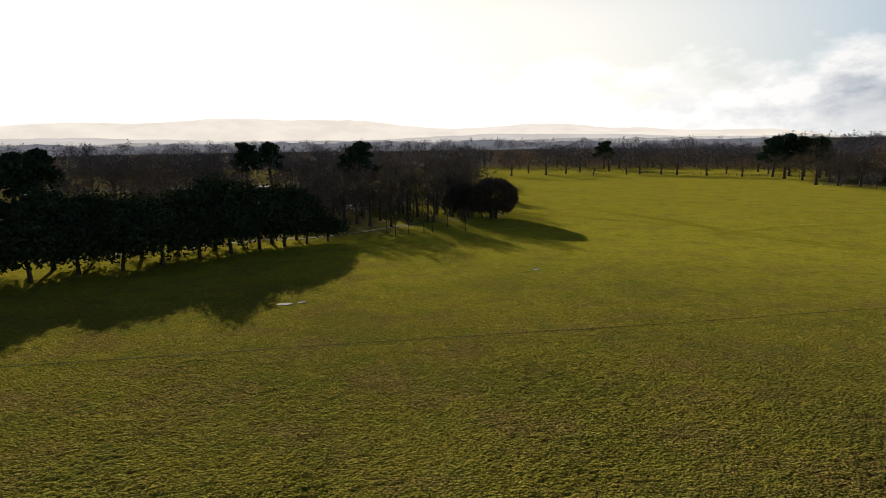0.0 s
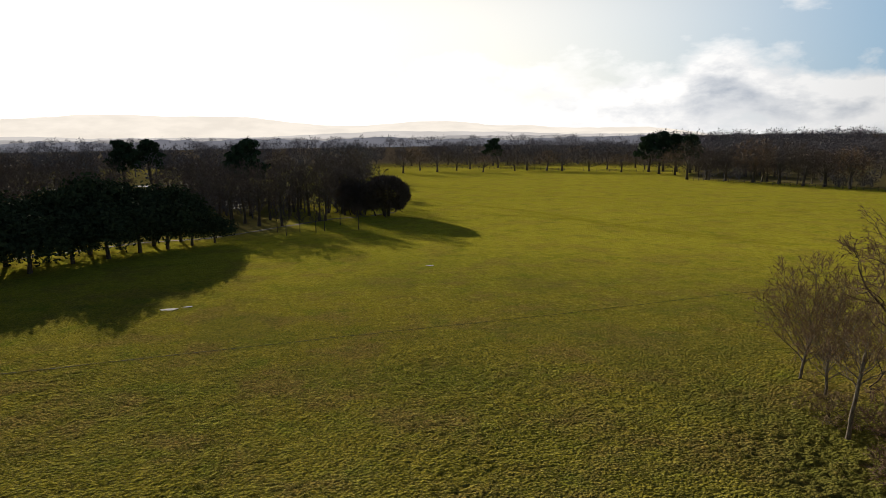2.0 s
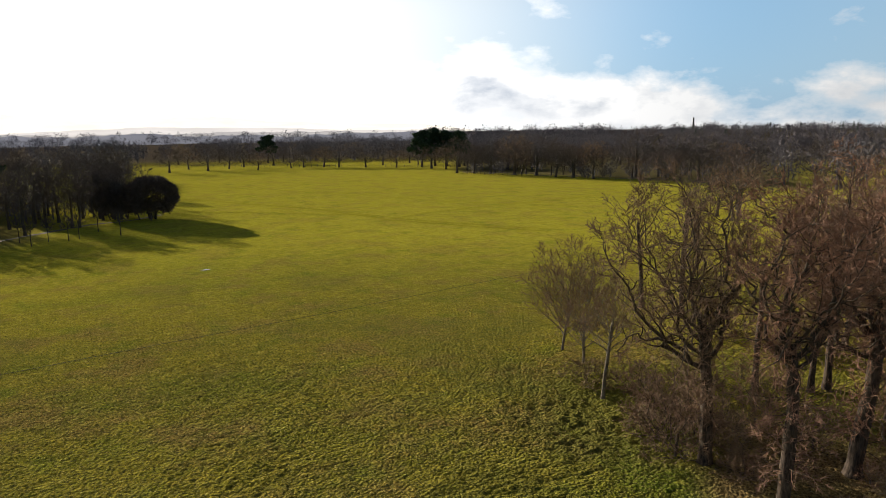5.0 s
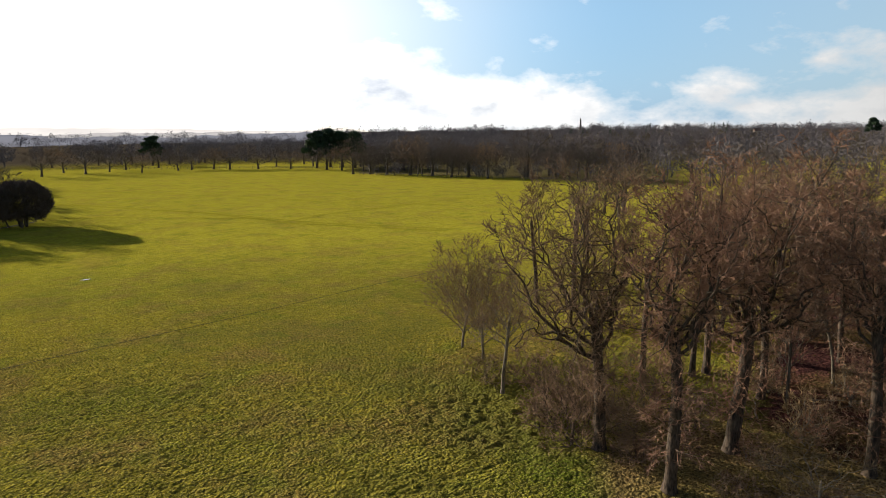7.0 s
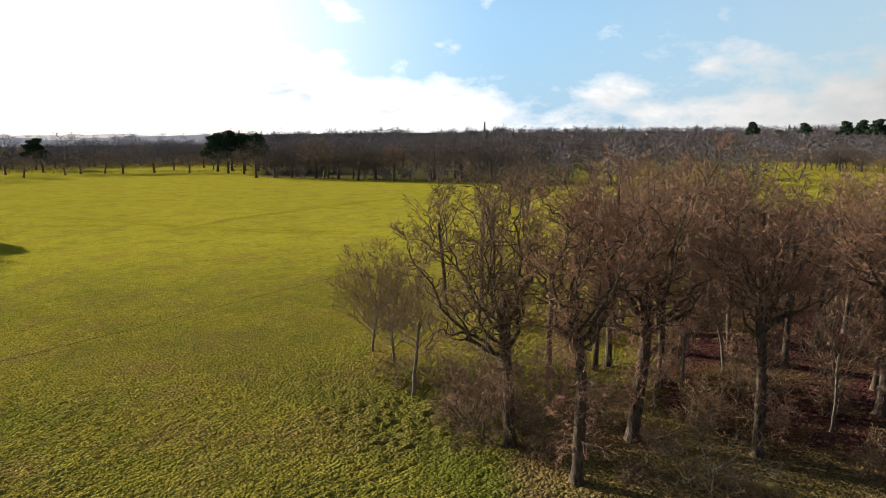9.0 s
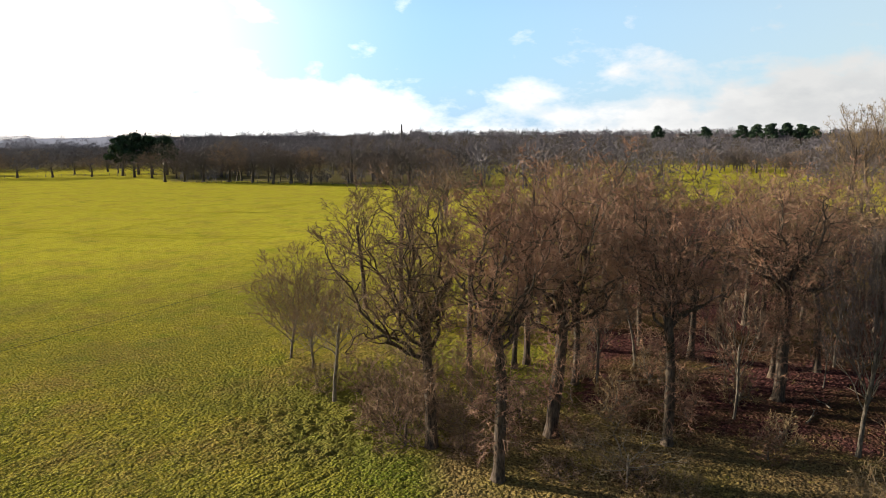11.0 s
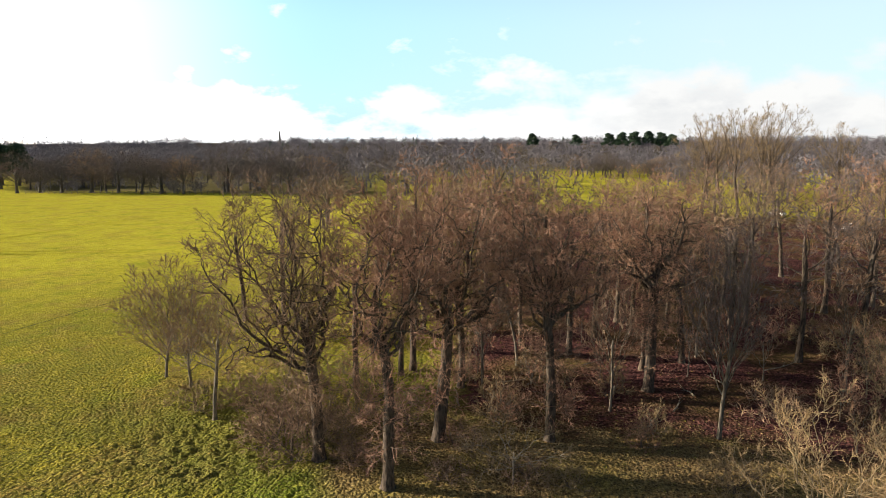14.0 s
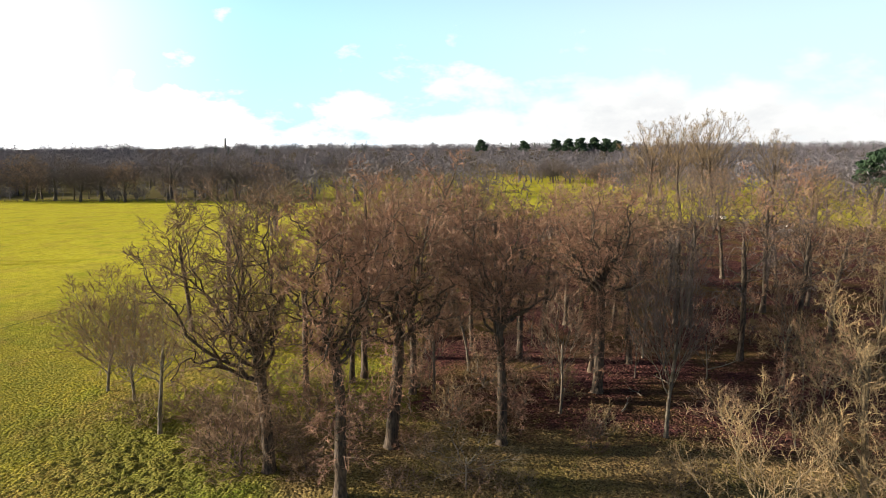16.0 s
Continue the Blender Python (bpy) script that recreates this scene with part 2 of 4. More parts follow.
def lie(x, y):
    """The lie of the land: level park, a low wooded ridge beyond the oaks."""
    d = np.hypot(x, y)
    az = np.degrees(np.arctan2(x, y))
    ridge = step(36, 52, az) * (1 - step(125, 150, az))
    return (step(420, 1000, d) * 11.0 - step(1200, 1700, d) * 13.0) * ridge


def litter_at(x, y):
    """How far the ground is covered with fallen leaves (0 to 1)."""
    d = np.hypot(x, y)
    az = np.degrees(np.arctan2(x, y))
    near = step(57, 68, az) * step(38, 50, d) * (1 - 0.25 * step(62, 85, d)) * (1 - step(165, 215, d))
    edge = (0.22 * step(47, 60, az) + 0.06 * step(55, 62, az)) * (1 - step(60, 95, d))
    return np.maximum(near, edge)


def scrub_at(x, y):
    """Rough wooded land beyond the park."""
    d = np.hypot(x, y)
    az = np.degrees(np.arctan2(x, y))
    corner = 0.85 * step(28.5, 30.5, az) * step(0, 14, d - (297 - (az - 29) * 2.9)) * (1 - step(54, 58, az))
    wood = 0.75 * (1 - step(-6, 1, az)) * step(128, 150, d) * (1 - step(400, 440, d))
    return np.maximum(step(420, 500, d), np.maximum(corner, wood))


def sward_at(x, y):
    """Grass that turns paler with distance from the middle, out to the park trees."""
    d = np.hypot(x, y)
    return step(48, 130, d) * (1 - step(395, 430, d))


def lush_at(x, y):
    """Deep green grass between the tussocks and the first oaks."""
    d, az = np.hypot(x, y), np.degrees(np.arctan2(x, y))
    return step(40, 45, az) * (1 - step(55, 60, az)) * (1 - step(42, 50, d)) * (0.35 + 0.65 * step(0.35, 0.6, value_noise(x / 3.0, y / 3.0, 3)))


def dry_at(x, y):
    """Withered olive-brown grass under the first oaks."""
    d, az = np.hypot(x, y), np.degrees(np.arctan2(x, y))
    return step(48, 53, az) * (1 - step(43, 50, d))


def worn_at(x, y):
    """Poached, tussocky ground along the field edge and thin grass in the field."""
    d = np.hypot(x, y)
    az = np.degrees(np.arctan2(x, y))
    fringe = step(34, 39, az) * (1 - step(45, 51, az)) * step(35, 40, d) * (1 - step(49, 58, d))
    patch = step(0.60, 0.74, value_noise(x / 9.0, y / 9.0, 2))
    track = 0 * d
    for k in range(4):
        track = np.maximum(track, 1 - step(0.10, 0.32, np.abs(az - (33.0 + 0.9 * k + 0.010 * (d - 52) ** 2)) * d * 0.01745))
    track = 0.75 * track * step(39, 43, d) * (1 - step(58, 66, d))
    return np.clip(0.6 * track + 0.8 * fringe + 0.4 * patch * (1 - step(60, 120, d)), 0, 1)


PUDDLES = [(-17.1, 78.8, 1.3), (-15.2, 79.6, 0.8), (15.4, 98.4, 0.9)]


def ground_height(x, y, fine=True):
    x, y = np.asarray(x, float), np.asarray(y, float)
    d = np.hypot(x, y)
    z = lie(x, y) + 0.25 * (value_noise(x / 23.0, y / 23.0, 0) - 0.5) * step(10, 60, d)
    if fine:
        worn = worn_at(x, y) ** 2
        rough = 0.62 + 0.6 * value_noise(x / 7.0, y / 7.0, 1) ** 2 + 0.35 * worn
        az = np.degrees(np.arctan2(x, y))
        near = (1 - step(120, 330, d)) * step(25, 33, d) * step(-38, -35, az) * (1 - step(100, 103, az))
        t1 = value_noise(x * 1.4, y * 1.4, 3)
        t2 = value_noise(x * 3.3 + 9 + 0.6 * t1, y * 3.3, 4)
        pits = np.clip((0.50 - t2) / 0.50, 0, 1) ** 0.8
        near = near * (1 - np.exp(-(((y - 64.0 - 0.1742 * x) / 1.015) / 0.55) ** 2))
        for px, py, _ in PUDDLES:
            near = near * (1 - np.exp(-((x - px) ** 2 + (y - py) ** 2) / 5.0))
        z = z + rough * near * ((0.05 + 0.08 * worn) * (t1 - 0.5) + 0.05 * (t2 - 0.5) - (0.045 + 0.03 * worn) * pits) * (1 - 0.55 * litter_at(x, y))
    return z


# ---- ground: one sheet to the horizon, fine where the camera hovers ----
def make_ground():
    rings, d = [0.0, 8.0, 16.0, 24.0], 30.0
    while d < 4700:
        rings.append(d)
        d *= 1.0030 if d < 65 else 1.0085 if d < 110 else 1.016 if d < 300 else 1.06
    az = np.concatenate([np.arange(-36, 102, 0.23), np.arange(102, 324, 3.0)])
    r = np.array(rings[1:])
    a = np.radians(az)
    x = (r[:, None] * np.sin(a)[None, :]).ravel()
    y = (r[:, None] * np.cos(a)[None, :]).ravel()
    z = ground_height(x, y)
    verts = np.stack([x, y, z], 1)
    m, k = len(r), len(az)
    i = np.arange(m - 1)[:, None] * k
    j = np.arange(k)[None, :]
    j2 = (j + 1) % k
    faces = np.stack([i + j, i + j2, i + k + j2, i + k + j], -1).reshape(-1, 4)
    data = bpy.data.meshes.new("ground")
    data.from_pydata(verts.tolist() + [(0, 0, 0)], [], faces.tolist() + [(m * k, int(c2), int(c1)) for c1, c2 in zip(range(k), [*range(1, k), 0])])
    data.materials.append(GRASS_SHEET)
    for name, f in (("litter", litter_at), ("worn", worn_at), ("scrub", scrub_at), ("sward", sward_at), ("lush", lush_at), ("dry", dry_at)):
        at = data.attributes.new(name, "FLOAT", "POINT")
        at.data.foreach_set("value", np.append(f(x, y), 0.0))
    data.polygons.foreach_set("use_smooth", [True] * len(data.polygons))
    ob = new("ground", data)
    tagged(ob, "tussocky green winter pasture with leaf litter under the oaks", "ground", kind="structure")


make_ground()


# ---- distant hills, their haze painted on as glow ----
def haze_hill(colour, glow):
    m = bpy.data.materials.new("glowing_haze_hill")
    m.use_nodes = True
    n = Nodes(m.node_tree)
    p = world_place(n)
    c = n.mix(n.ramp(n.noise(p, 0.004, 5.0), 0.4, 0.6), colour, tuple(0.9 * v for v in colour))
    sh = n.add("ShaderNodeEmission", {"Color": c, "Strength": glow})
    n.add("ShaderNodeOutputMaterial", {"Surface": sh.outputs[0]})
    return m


def hill_ridge(dist, base, humps, seed, mat, fade=(26, 36), label="hills along the far skyline, haze painted as pale glow"):
    """A long soft ridge on the skyline; humps are (azimuth, height, half width in degrees)."""
    az = np.arange(-75, 150, 0.5)
    h = np.full(len(az), base)
    for a, top, w in humps:
        h = h + top * np.exp(-((az - a) / w) ** 2)
    h = h + base * 0.6 * (value_noise(az * 0.35, az * 0 + seed, 1) - 0.5) + 5 * (value_noise(az * 1.7, az * 0 + seed, 2) - 0.5)
    h = h * (1 - step(*fade, az)) - 30 * step(*fade, az)
    a = np.radians(az)
    rows = []
    for f, dd in ((0.0, -500), (0.35, -350), (0.75, -150), (1.0, 0), (0.7, 120)):
        rows.append(np.stack([(dist + dd) * np.sin(a), (dist + dd) * np.cos(a), h * f - 4], 1))
    v = np.concatenate(rows)
    k = len(az)
    f = [(r * k + i, r * k + i + 1, (r + 1) * k + i + 1, (r + 1) * k + i) for r in range(4) for i in range(k - 1)]
    ob = link_mesh("backdrop", v.tolist(), f, mat, smooth=True)
    tagged(ob, label, "hills", kind="structure")


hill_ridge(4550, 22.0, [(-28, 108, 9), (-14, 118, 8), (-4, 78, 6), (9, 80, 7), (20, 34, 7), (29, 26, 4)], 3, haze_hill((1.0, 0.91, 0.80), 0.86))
# Band on the plain: blue-grey haze as glowing colour, hiding bare ground.
hill_ridge(1500, 14.0, [(-25, 1.5, 12), (22, 1.5, 8)], 7, haze_hill((0.40, 0.40, 0.46), 0.40), (30, 37), "wooded plain before the hills, blue-grey haze painted as glow")
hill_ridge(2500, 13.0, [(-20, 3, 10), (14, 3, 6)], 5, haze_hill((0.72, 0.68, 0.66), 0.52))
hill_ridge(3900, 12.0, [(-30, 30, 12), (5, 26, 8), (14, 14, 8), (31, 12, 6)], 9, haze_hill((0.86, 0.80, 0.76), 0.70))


# ---- trees ----
class Wood:
    """Gathers tapered tubes into one mesh."""

    def __init__(self):
        self.v, self.f, self.limbs = [], [], []

    def tube(self, pts, radii, sides, point=True, burr=0.0):
        v, f = self.v, self.f
        n = len(pts)
        first = len(v)
        for i in range(n):
            d = (pts[min(i + 1, n - 1)] - pts[max(i - 1, 0)])
            side = d.cross(Vector((0.31, 0.95, 0.07)))
            if side.length < 1e-5:
                side = d.cross(Vector((1, 0, 0)))
            side.normalize()
            other = d.cross(side)
            other.normalize()
            r = radii[i]
            if i == n - 1 and point:
                v.append(tuple(pts[i]))
                break
            for s in range(sides):
                a = 2 * math.pi * s / sides
                q = r * (1 + burr * math.sin(s * 2.4 + i * 1.9) * math.cos(i * 2.7 + s))
                v.append(tuple(pts[i] + side * (q * math.cos(a)) + other * (q * math.sin(a))))
        rings = n - 1 if point else n
        for i in range(rings - 1):
            a, b = first + i * sides, first + (i + 1) * sides
            for s in range(sides):
                t = (s + 1) % sides
                f.append((a + s, a + t, b + t, b + s))
        if point:
            a = first + (rings - 1) * sides
            for s in range(sides):
                f.append((a + s, a + (s + 1) % sides, first + rings * sides))


    def blade(self, pts, r, rng):
        """The finest far twig: one slim triangle."""
        side = (pts[1] - pts[0]).cross(Vector((rng.gauss(0, 1), rng.gauss(0, 1), rng.gauss(0, 1)))).normalized() * r * 1.3
        k = len(self.v)
        self.v += [tuple(pts[0] - side), tuple(pts[0] + side), tuple(pts[1])]
        self.f.append((k, k + 1, k + 2))


def wander(rng, p, d, length, n, turn, lift):
    pts, p, d = [p.copy()], p.copy(), d.copy()
    for _ in range(n):
        d = d + Vector((rng.gauss(0, turn), rng.gauss(0, turn), rng.gauss(0, turn) + lift))
        d.normalize()
        p = p + d * (length / n)
        pts.append(p)
    return pts


def along(pts, s):
    x = min(max(s, 0.0), 0.999) * (len(pts) - 1)
    i = int(x)
    return pts[i].lerp(pts[i + 1], x - i), (pts[i + 1] - pts[i]).normalized()


def off(rng, d, angle, lift=0.0):
    """A way that leaves d by about that many degrees, to a random side."""
    side = d.cross(Vector((rng.gauss(0, 1), rng.gauss(0, 1), rng.gauss(0, 1))))
    if side.length < 1e-4:
        side = Vector((1, 0, 0))
    side.normalize()
    a = radians(angle * rng.uniform(0.75, 1.25))
    w = d * math.cos(a) + side * math.sin(a)
    w.z += lift
    return w.normalized()


# per grade of detail: gap between boughs, between branchlets (metres), twigs a branchlet, twig length, twig radius,
# sides of a limb, of a bough, pieces of a limb, of a bough, of a branchlet
GRADES = {
    "near": (0.52, 0.30, 9, 0.40, 0.0098, 7, 5, 12, 6, 2),
    "fine": (0.36, 0.22, 7, 0.36, 0.0085, 5, 4, 8, 5, 2),
    "mid": (0.74, 0.52, 6, 0.62, 0.0165, 4, 3, 7, 4, 1),
    "far": (1.9, 1.3, 4, 0.70, 0.036, 4, 3, 4, 2, 1),
}


def crooked(rng, a, b, c, n, crook):
    """A limb from a past b to c, bent and knotted on its way."""
    pts, o = [], Vector((0, 0, 0))
    for i in range(n + 1):
        t = i / n
        p = a * ((1 - t) ** 2) + b * (2 * t * (1 - t)) + c * (t * t)
        if i:
            o = o * 0.75 + Vector((rng.gauss(0, crook), rng.gauss(0, crook), rng.gauss(0, crook * 0.8)))
        pts.append(p + o)
    return pts


def aside(d, turn, angle, lift=0.0):
    """A way that leaves d by that many degrees, turned round it."""
    x = d.cross(Vector((0.21, 0.13, 0.97)))
    if x.length < 0.05:
        x = d.cross(Vector((1, 0, 0)))
    x.normalize()
    y = d.cross(x)
    t, a = radians(turn), radians(angle)
    w = d * math.cos(a) + (x * math.cos(t) + y * math.sin(t)) * math.sin(a)
    w.z += lift
    return w.normalized()


class Crown:
    """Limbs, boughs, branchlets and twigs inside a lumpy dome."""

    def __init__(self, rng, grade, centre, reach, turn=0.2, thick=1.0, lift=0.06, full=1.0, open_angle=52, twig=1.0):
        self.rng, self.g, self.centre, self.reach = rng, GRADES[grade], Vector(centre), reach
        self.turn, self.thick, self.lift, self.full, self.open_angle, self.twig = turn, thick, lift, full, open_angle, twig
        self.big, self.fine, self.parts, self.grade = Wood(), Wood(), [], grade

    def fit(self, p, w, length):
        e = p + w * length - self.centre
        q = math.sqrt((e.x / self.reach[0]) ** 2 + (e.y / self.reach[1]) ** 2 + (e.z / self.reach[2]) ** 2)
        return length * max(0.3, 1 - 1.3 * (q - 1)) if q > 1 else length

    def limb(self, pts, rad, bare=0.25, own=False):
        g, rng = self.g, self.rng
        n = len(pts) - 1
        to, rest = self.big, self.fine
        if own:
            to, self.fine = Wood(), Wood()
            self.parts.append((to, self.fine))
        to.tube(pts, [max(0.02, rad * (1 - 0.82 * (i / n) ** 0.85)) for i in range(n + 1)], g[5], burr=0.13)
        length = sum((q - p).length for p, q in zip(pts, pts[1:]))
        count = max(3, int(length * (1 - bare) / g[0] * self.full))
        turn = rng.uniform(0, 360)
        for k in range(count):
            s = bare + (1 - bare) * (k + rng.random()) / count
            p, d = along(pts, s)
            turn += 137.5 + rng.uniform(-30, 30)
            w = aside(d, turn, self.open_angle * rng.uniform(0.7, 1.25), 0.12)
            bl = self.fit(p, w, rng.uniform(0.7, 1.15) * (0.40 * length * (1.05 - 0.6 * s) + 0.55))
            self.bough(p, w, bl, max(g[4] * 1.8, rad * (1 - 0.75 * s) * 0.5), to)
        p, d = along(pts, 0.999)
        for k in range(3):
            w = aside(d, 120 * k + rng.uniform(0, 90), 30, 0.1)
            self.bough(p, w, self.fit(p, w, rng.uniform(0.8, 1.4)), g[4] * 1.6, to)
        self.fine = rest

    def bough(self, p, w, length, rad, to=None):
        g, rng = self.g, self.rng
        bp = wander(rng, p, w, length, g[8], self.turn, self.lift)
        (to or self.big).tube(bp, [max(g[4] * 1.3, rad * (1 - 0.8 * i / g[8])) for i in range(g[8] + 1)], g[6])
        count = max(2, int(length / g[1] * self.full))
        turn = rng.uniform(0, 360)
        for k in range(count):
            s = 0.15 + 0.85 * (k + rng.random()) / count
            q, d = along(bp, s)
            turn += 137.5
            v = aside(d, turn, self.open_angle * rng.uniform(0.6, 1.2), 0.08)
            ll = rng.uniform(0.7, 1.3) * (0.27 * length * (1.1 - 0.6 * s) + 0.28)
            self.branchlet(q, v, ll)
        self.branchlet(bp[-1], (bp[-1] - bp[-2]).normalized(), 0.35)

    def branchlet(self, p, w, length):
        g, rng = self.g, self.rng
        lp = wander(rng, p, w, length, g[9], self.turn, self.lift * 0.6)
        self.fine.tube(lp, [g[4] * self.thick * (1.6 - 0.7 * i / g[9]) for i in range(g[9] + 1)], 3)
        for k in range(g[2]):
            s = 0.999 if k < 1 else rng.uniform(0.15, 1.0)
            q, d = along(lp, s)
            v = aside(d, rng.uniform(0, 360), rng.uniform(18, 62), 0.12)
            self.fine.blade([q, q + v * (g[3] * self.twig * rng.uniform(0.5, 1.2))], g[4] * self.thick, rng)

    def bloom(self, count, size, r):
        """Fine twigs all through a lumpy dome, for crowns seen from far off."""
        rng = self.rng
        a, b = rng.uniform(0, 6), rng.uniform(0, 6)
        for _ in range(count):
            az, up = rng.uniform(0, 360), rng.uniform(-0.9, 1.0)
            n = Vector((*polar(az, math.sqrt(1 - up * up)), up))
            t = radians(az)
            lump = 0.94 + 0.13 * math.sin(3 * t + 4 * up + a) * math.cos(2 * t - 5 * up + b) + 0.06 * math.sin(7 * t + 6 * up + b)
            q = rng.uniform(0.12, 1.0) ** 0.42 * lump
            p = self.centre + Vector((n.x * self.reach[0] * q, n.y * self.reach[1] * q, n.z * self.reach[2] * q))
            w = (n + Vector((rng.gauss(0, 0.6), rng.gauss(0, 0.6), 0.35 + rng.gauss(0, 0.5)))).normalized()
            self.fine.blade([p, p + w * (size * rng.uniform(0.5, 1.1))], r, rng)

    def woods(self):
        self.fine.limbs = self.parts
        return self.big, self.fine


def trunk_line(crown, h, r, n, sides, lean=(0, 0), flare=1.55, sway=0.04):
    rng = crown.rng
    pts = wander(rng, Vector((0, 0, -0.25)), Vector((lean[0], lean[1], 1)).normalized(), h + 0.25, n, sway, 0.03)
    radii = [r * (1 - 0.28 * i / n) for i in range(n + 1)]
    radii[0] = r * flare
    radii[1] = r * 1.08
    radii[-1] = r * 0.45
    crown.big.tube(pts, radii, sides, burr=0.12)
    return pts


def shoots(crown, pts, count, span, reach):
    """Thin tufted shoots out of the bark of a trunk."""
    rng = crown.rng
    for _ in range(count):
        p, d = along(pts, rng.uniform(*span))
        w = Vector((*polar(rng.uniform(0, 360), 1), rng.uniform(-0.25, 0.6))).normalized()
        crown.bough(p, w, rng.uniform(0.4, 1.0) * reach, 0.028)


def grow_tree(seed, h, r, fork=0.35, limbs=9, wide=0.3, grade="mid", base=0.34, turn=0.2, crook=0.16, full=1.0, low=0, lean=(0, 0), bow=0.35, thick=1.0, lift=0.06, open_angle=52, top=1.0, twig=1.0, bloom=0):
    """A bare tree h metres high: limbs leave the trunk from the fork up and end all over a dome.
    wide: half width of the dome, base: its foot, both as parts of h; bow: how far limbs bulge out; top: 1 a round head, less a flat one."""
    rng = random.Random(seed)
    mid = (base + 1) / 2
    crown = Crown(rng, grade, (0, 0, h * mid), (h * wide, h * wide, h * (1 - base) / 2), turn, thick, lift, full, open_angle, twig)
    g = crown.g
    pts = trunk_line(crown, h * min(0.8, fork + 0.3), r, 6 if grade == "far" else 12, {"near": 10, "fine": 7, "mid": 7, "far": 5}[grade], lean)
    for k in range(limbs):
        f = (k + 0.5) / limbs
        z = -0.55 + 1.5 * f ** top
        out = math.sqrt(max(0.05, 1 - min(1, abs(z)) ** 2)) * rng.uniform(0.72, 0.95)
        x, y = polar(k * 137.5 + rng.uniform(-20, 20), h * wide * out)
        end = Vector((x, y, h * (mid + (1 - base) / 2 * min(z, {"far": 0.62, "mid": 0.80}[grade] if grade in ("far", "mid") else 0.86) * rng.uniform(0.9, 1.0))))
        a, _ = along(pts, min(0.97, fork / min(0.8, fork + 0.3) + 0.5 * (f ** 1.2) * (1 - fork)))
        b = a.lerp(end, 0.45) + Vector((x * bow * 0.5, y * bow * 0.5, h * 0.05))
        crown.limb(crooked(rng, a, b, end, g[7], crook), r * rng.uniform(0.30, 0.42) * (1.1 - 0.4 * f), 0.22, grade == "near")
    if bloom:
        crown.bloom(bloom, 0.95, 0.052)
    if low:
        shoots(crown, pts, low, (0.25, 0.95), 1.8)
    return crown.woods()


def field_oak(seed, az, h, r, fork, head, ways, fill=4, low=40):
    """An oak of the field edge. ways: main limbs as start height, bend (side, height), end (side, height), depth;
    side runs to the right of a viewer on the field, depth away from him. head: middle of the crown (side, height) and half width."""
    rng = random.Random(seed)
    side, deep = Vector((*polar(az + 90, 1), 0)), Vector((*polar(az, 1), 0))
    up = Vector((0, 0, 1))
    centre = side * head[0] + up * head[1]
    crown = Crown(rng, "near", centre, (head[2], head[2], h - head[1]), 0.36, 1.1, 0.02, 1.0, 62)
    pts = trunk_line(crown, fork + 1.2, r, 16, 11)
    for start, bu, bz, eu, ez, dep in ways:
        a, _ = along(pts, (start + 0.25) / (fork + 1.45))
        b = side * (bu * 1.25) + deep * (dep * 0.45) + up * bz
        c = side * eu + deep * dep + up * ez
        crown.limb(crooked(rng, a, b, c, 15, 0.21), r * rng.uniform(0.33, 0.44), 0.10, True)
    for k in range(fill):
        x, y = polar(k * 137.5 + seed * 31, head[2] * rng.uniform(0.5, 0.8))
        c = centre + Vector((x, y, (h - head[1]) * rng.uniform(0.05, 0.65)))
        a, _ = along(pts, rng.uniform(0.82, 0.95))
        crown.limb(crooked(rng, a, a.lerp(c, 0.5) + Vector((x * 0.2, y * 0.2, -0.3)), c, 12, 0.22), r * rng.uniform(0.26, 0.34), 0.12, True)
    shoots(crown, pts, low, (0.22, 0.75), 2.6)
    shoots(crown, pts, low // 3, (0.55, 0.98), 3.8)
    return crown.woods()


def plant_tree(name, woods, mats, label, category="tree", group=""):
    """A tree as a thing: an Empty at its foot with a trunk and a crown."""
    ob = new(name)
    big, fine = woods
    trunk = link_mesh("trunk", big.v, big.f, mats[0], ob, smooth=True)
    if fine.f:
        link_mesh("crown", fine.v, fine.f, mats[1], ob)
    for limb, spray in fine.limbs:
        arm = link_mesh("limb", limb.v, limb.f, mats[0], ob, smooth=True)
        tagged(link_mesh("twig_spray", spray.v, spray.f, mats[1], arm), kind="stuff")
    tagged(ob, label, category, group)
    return ob


def foot(az, d, turn=0.0, size=1.0, sink=0.05, tall=None):
    x, y = polar(az, d)
    return pose(x, y, float(ground_height(x, y, False)) - sink, 0, 0, turn) @ Matrix.Diagonal((size, size, tall or size, 1))


def set_at(ob, m):
    ob.matrix_basis = m
    return ob


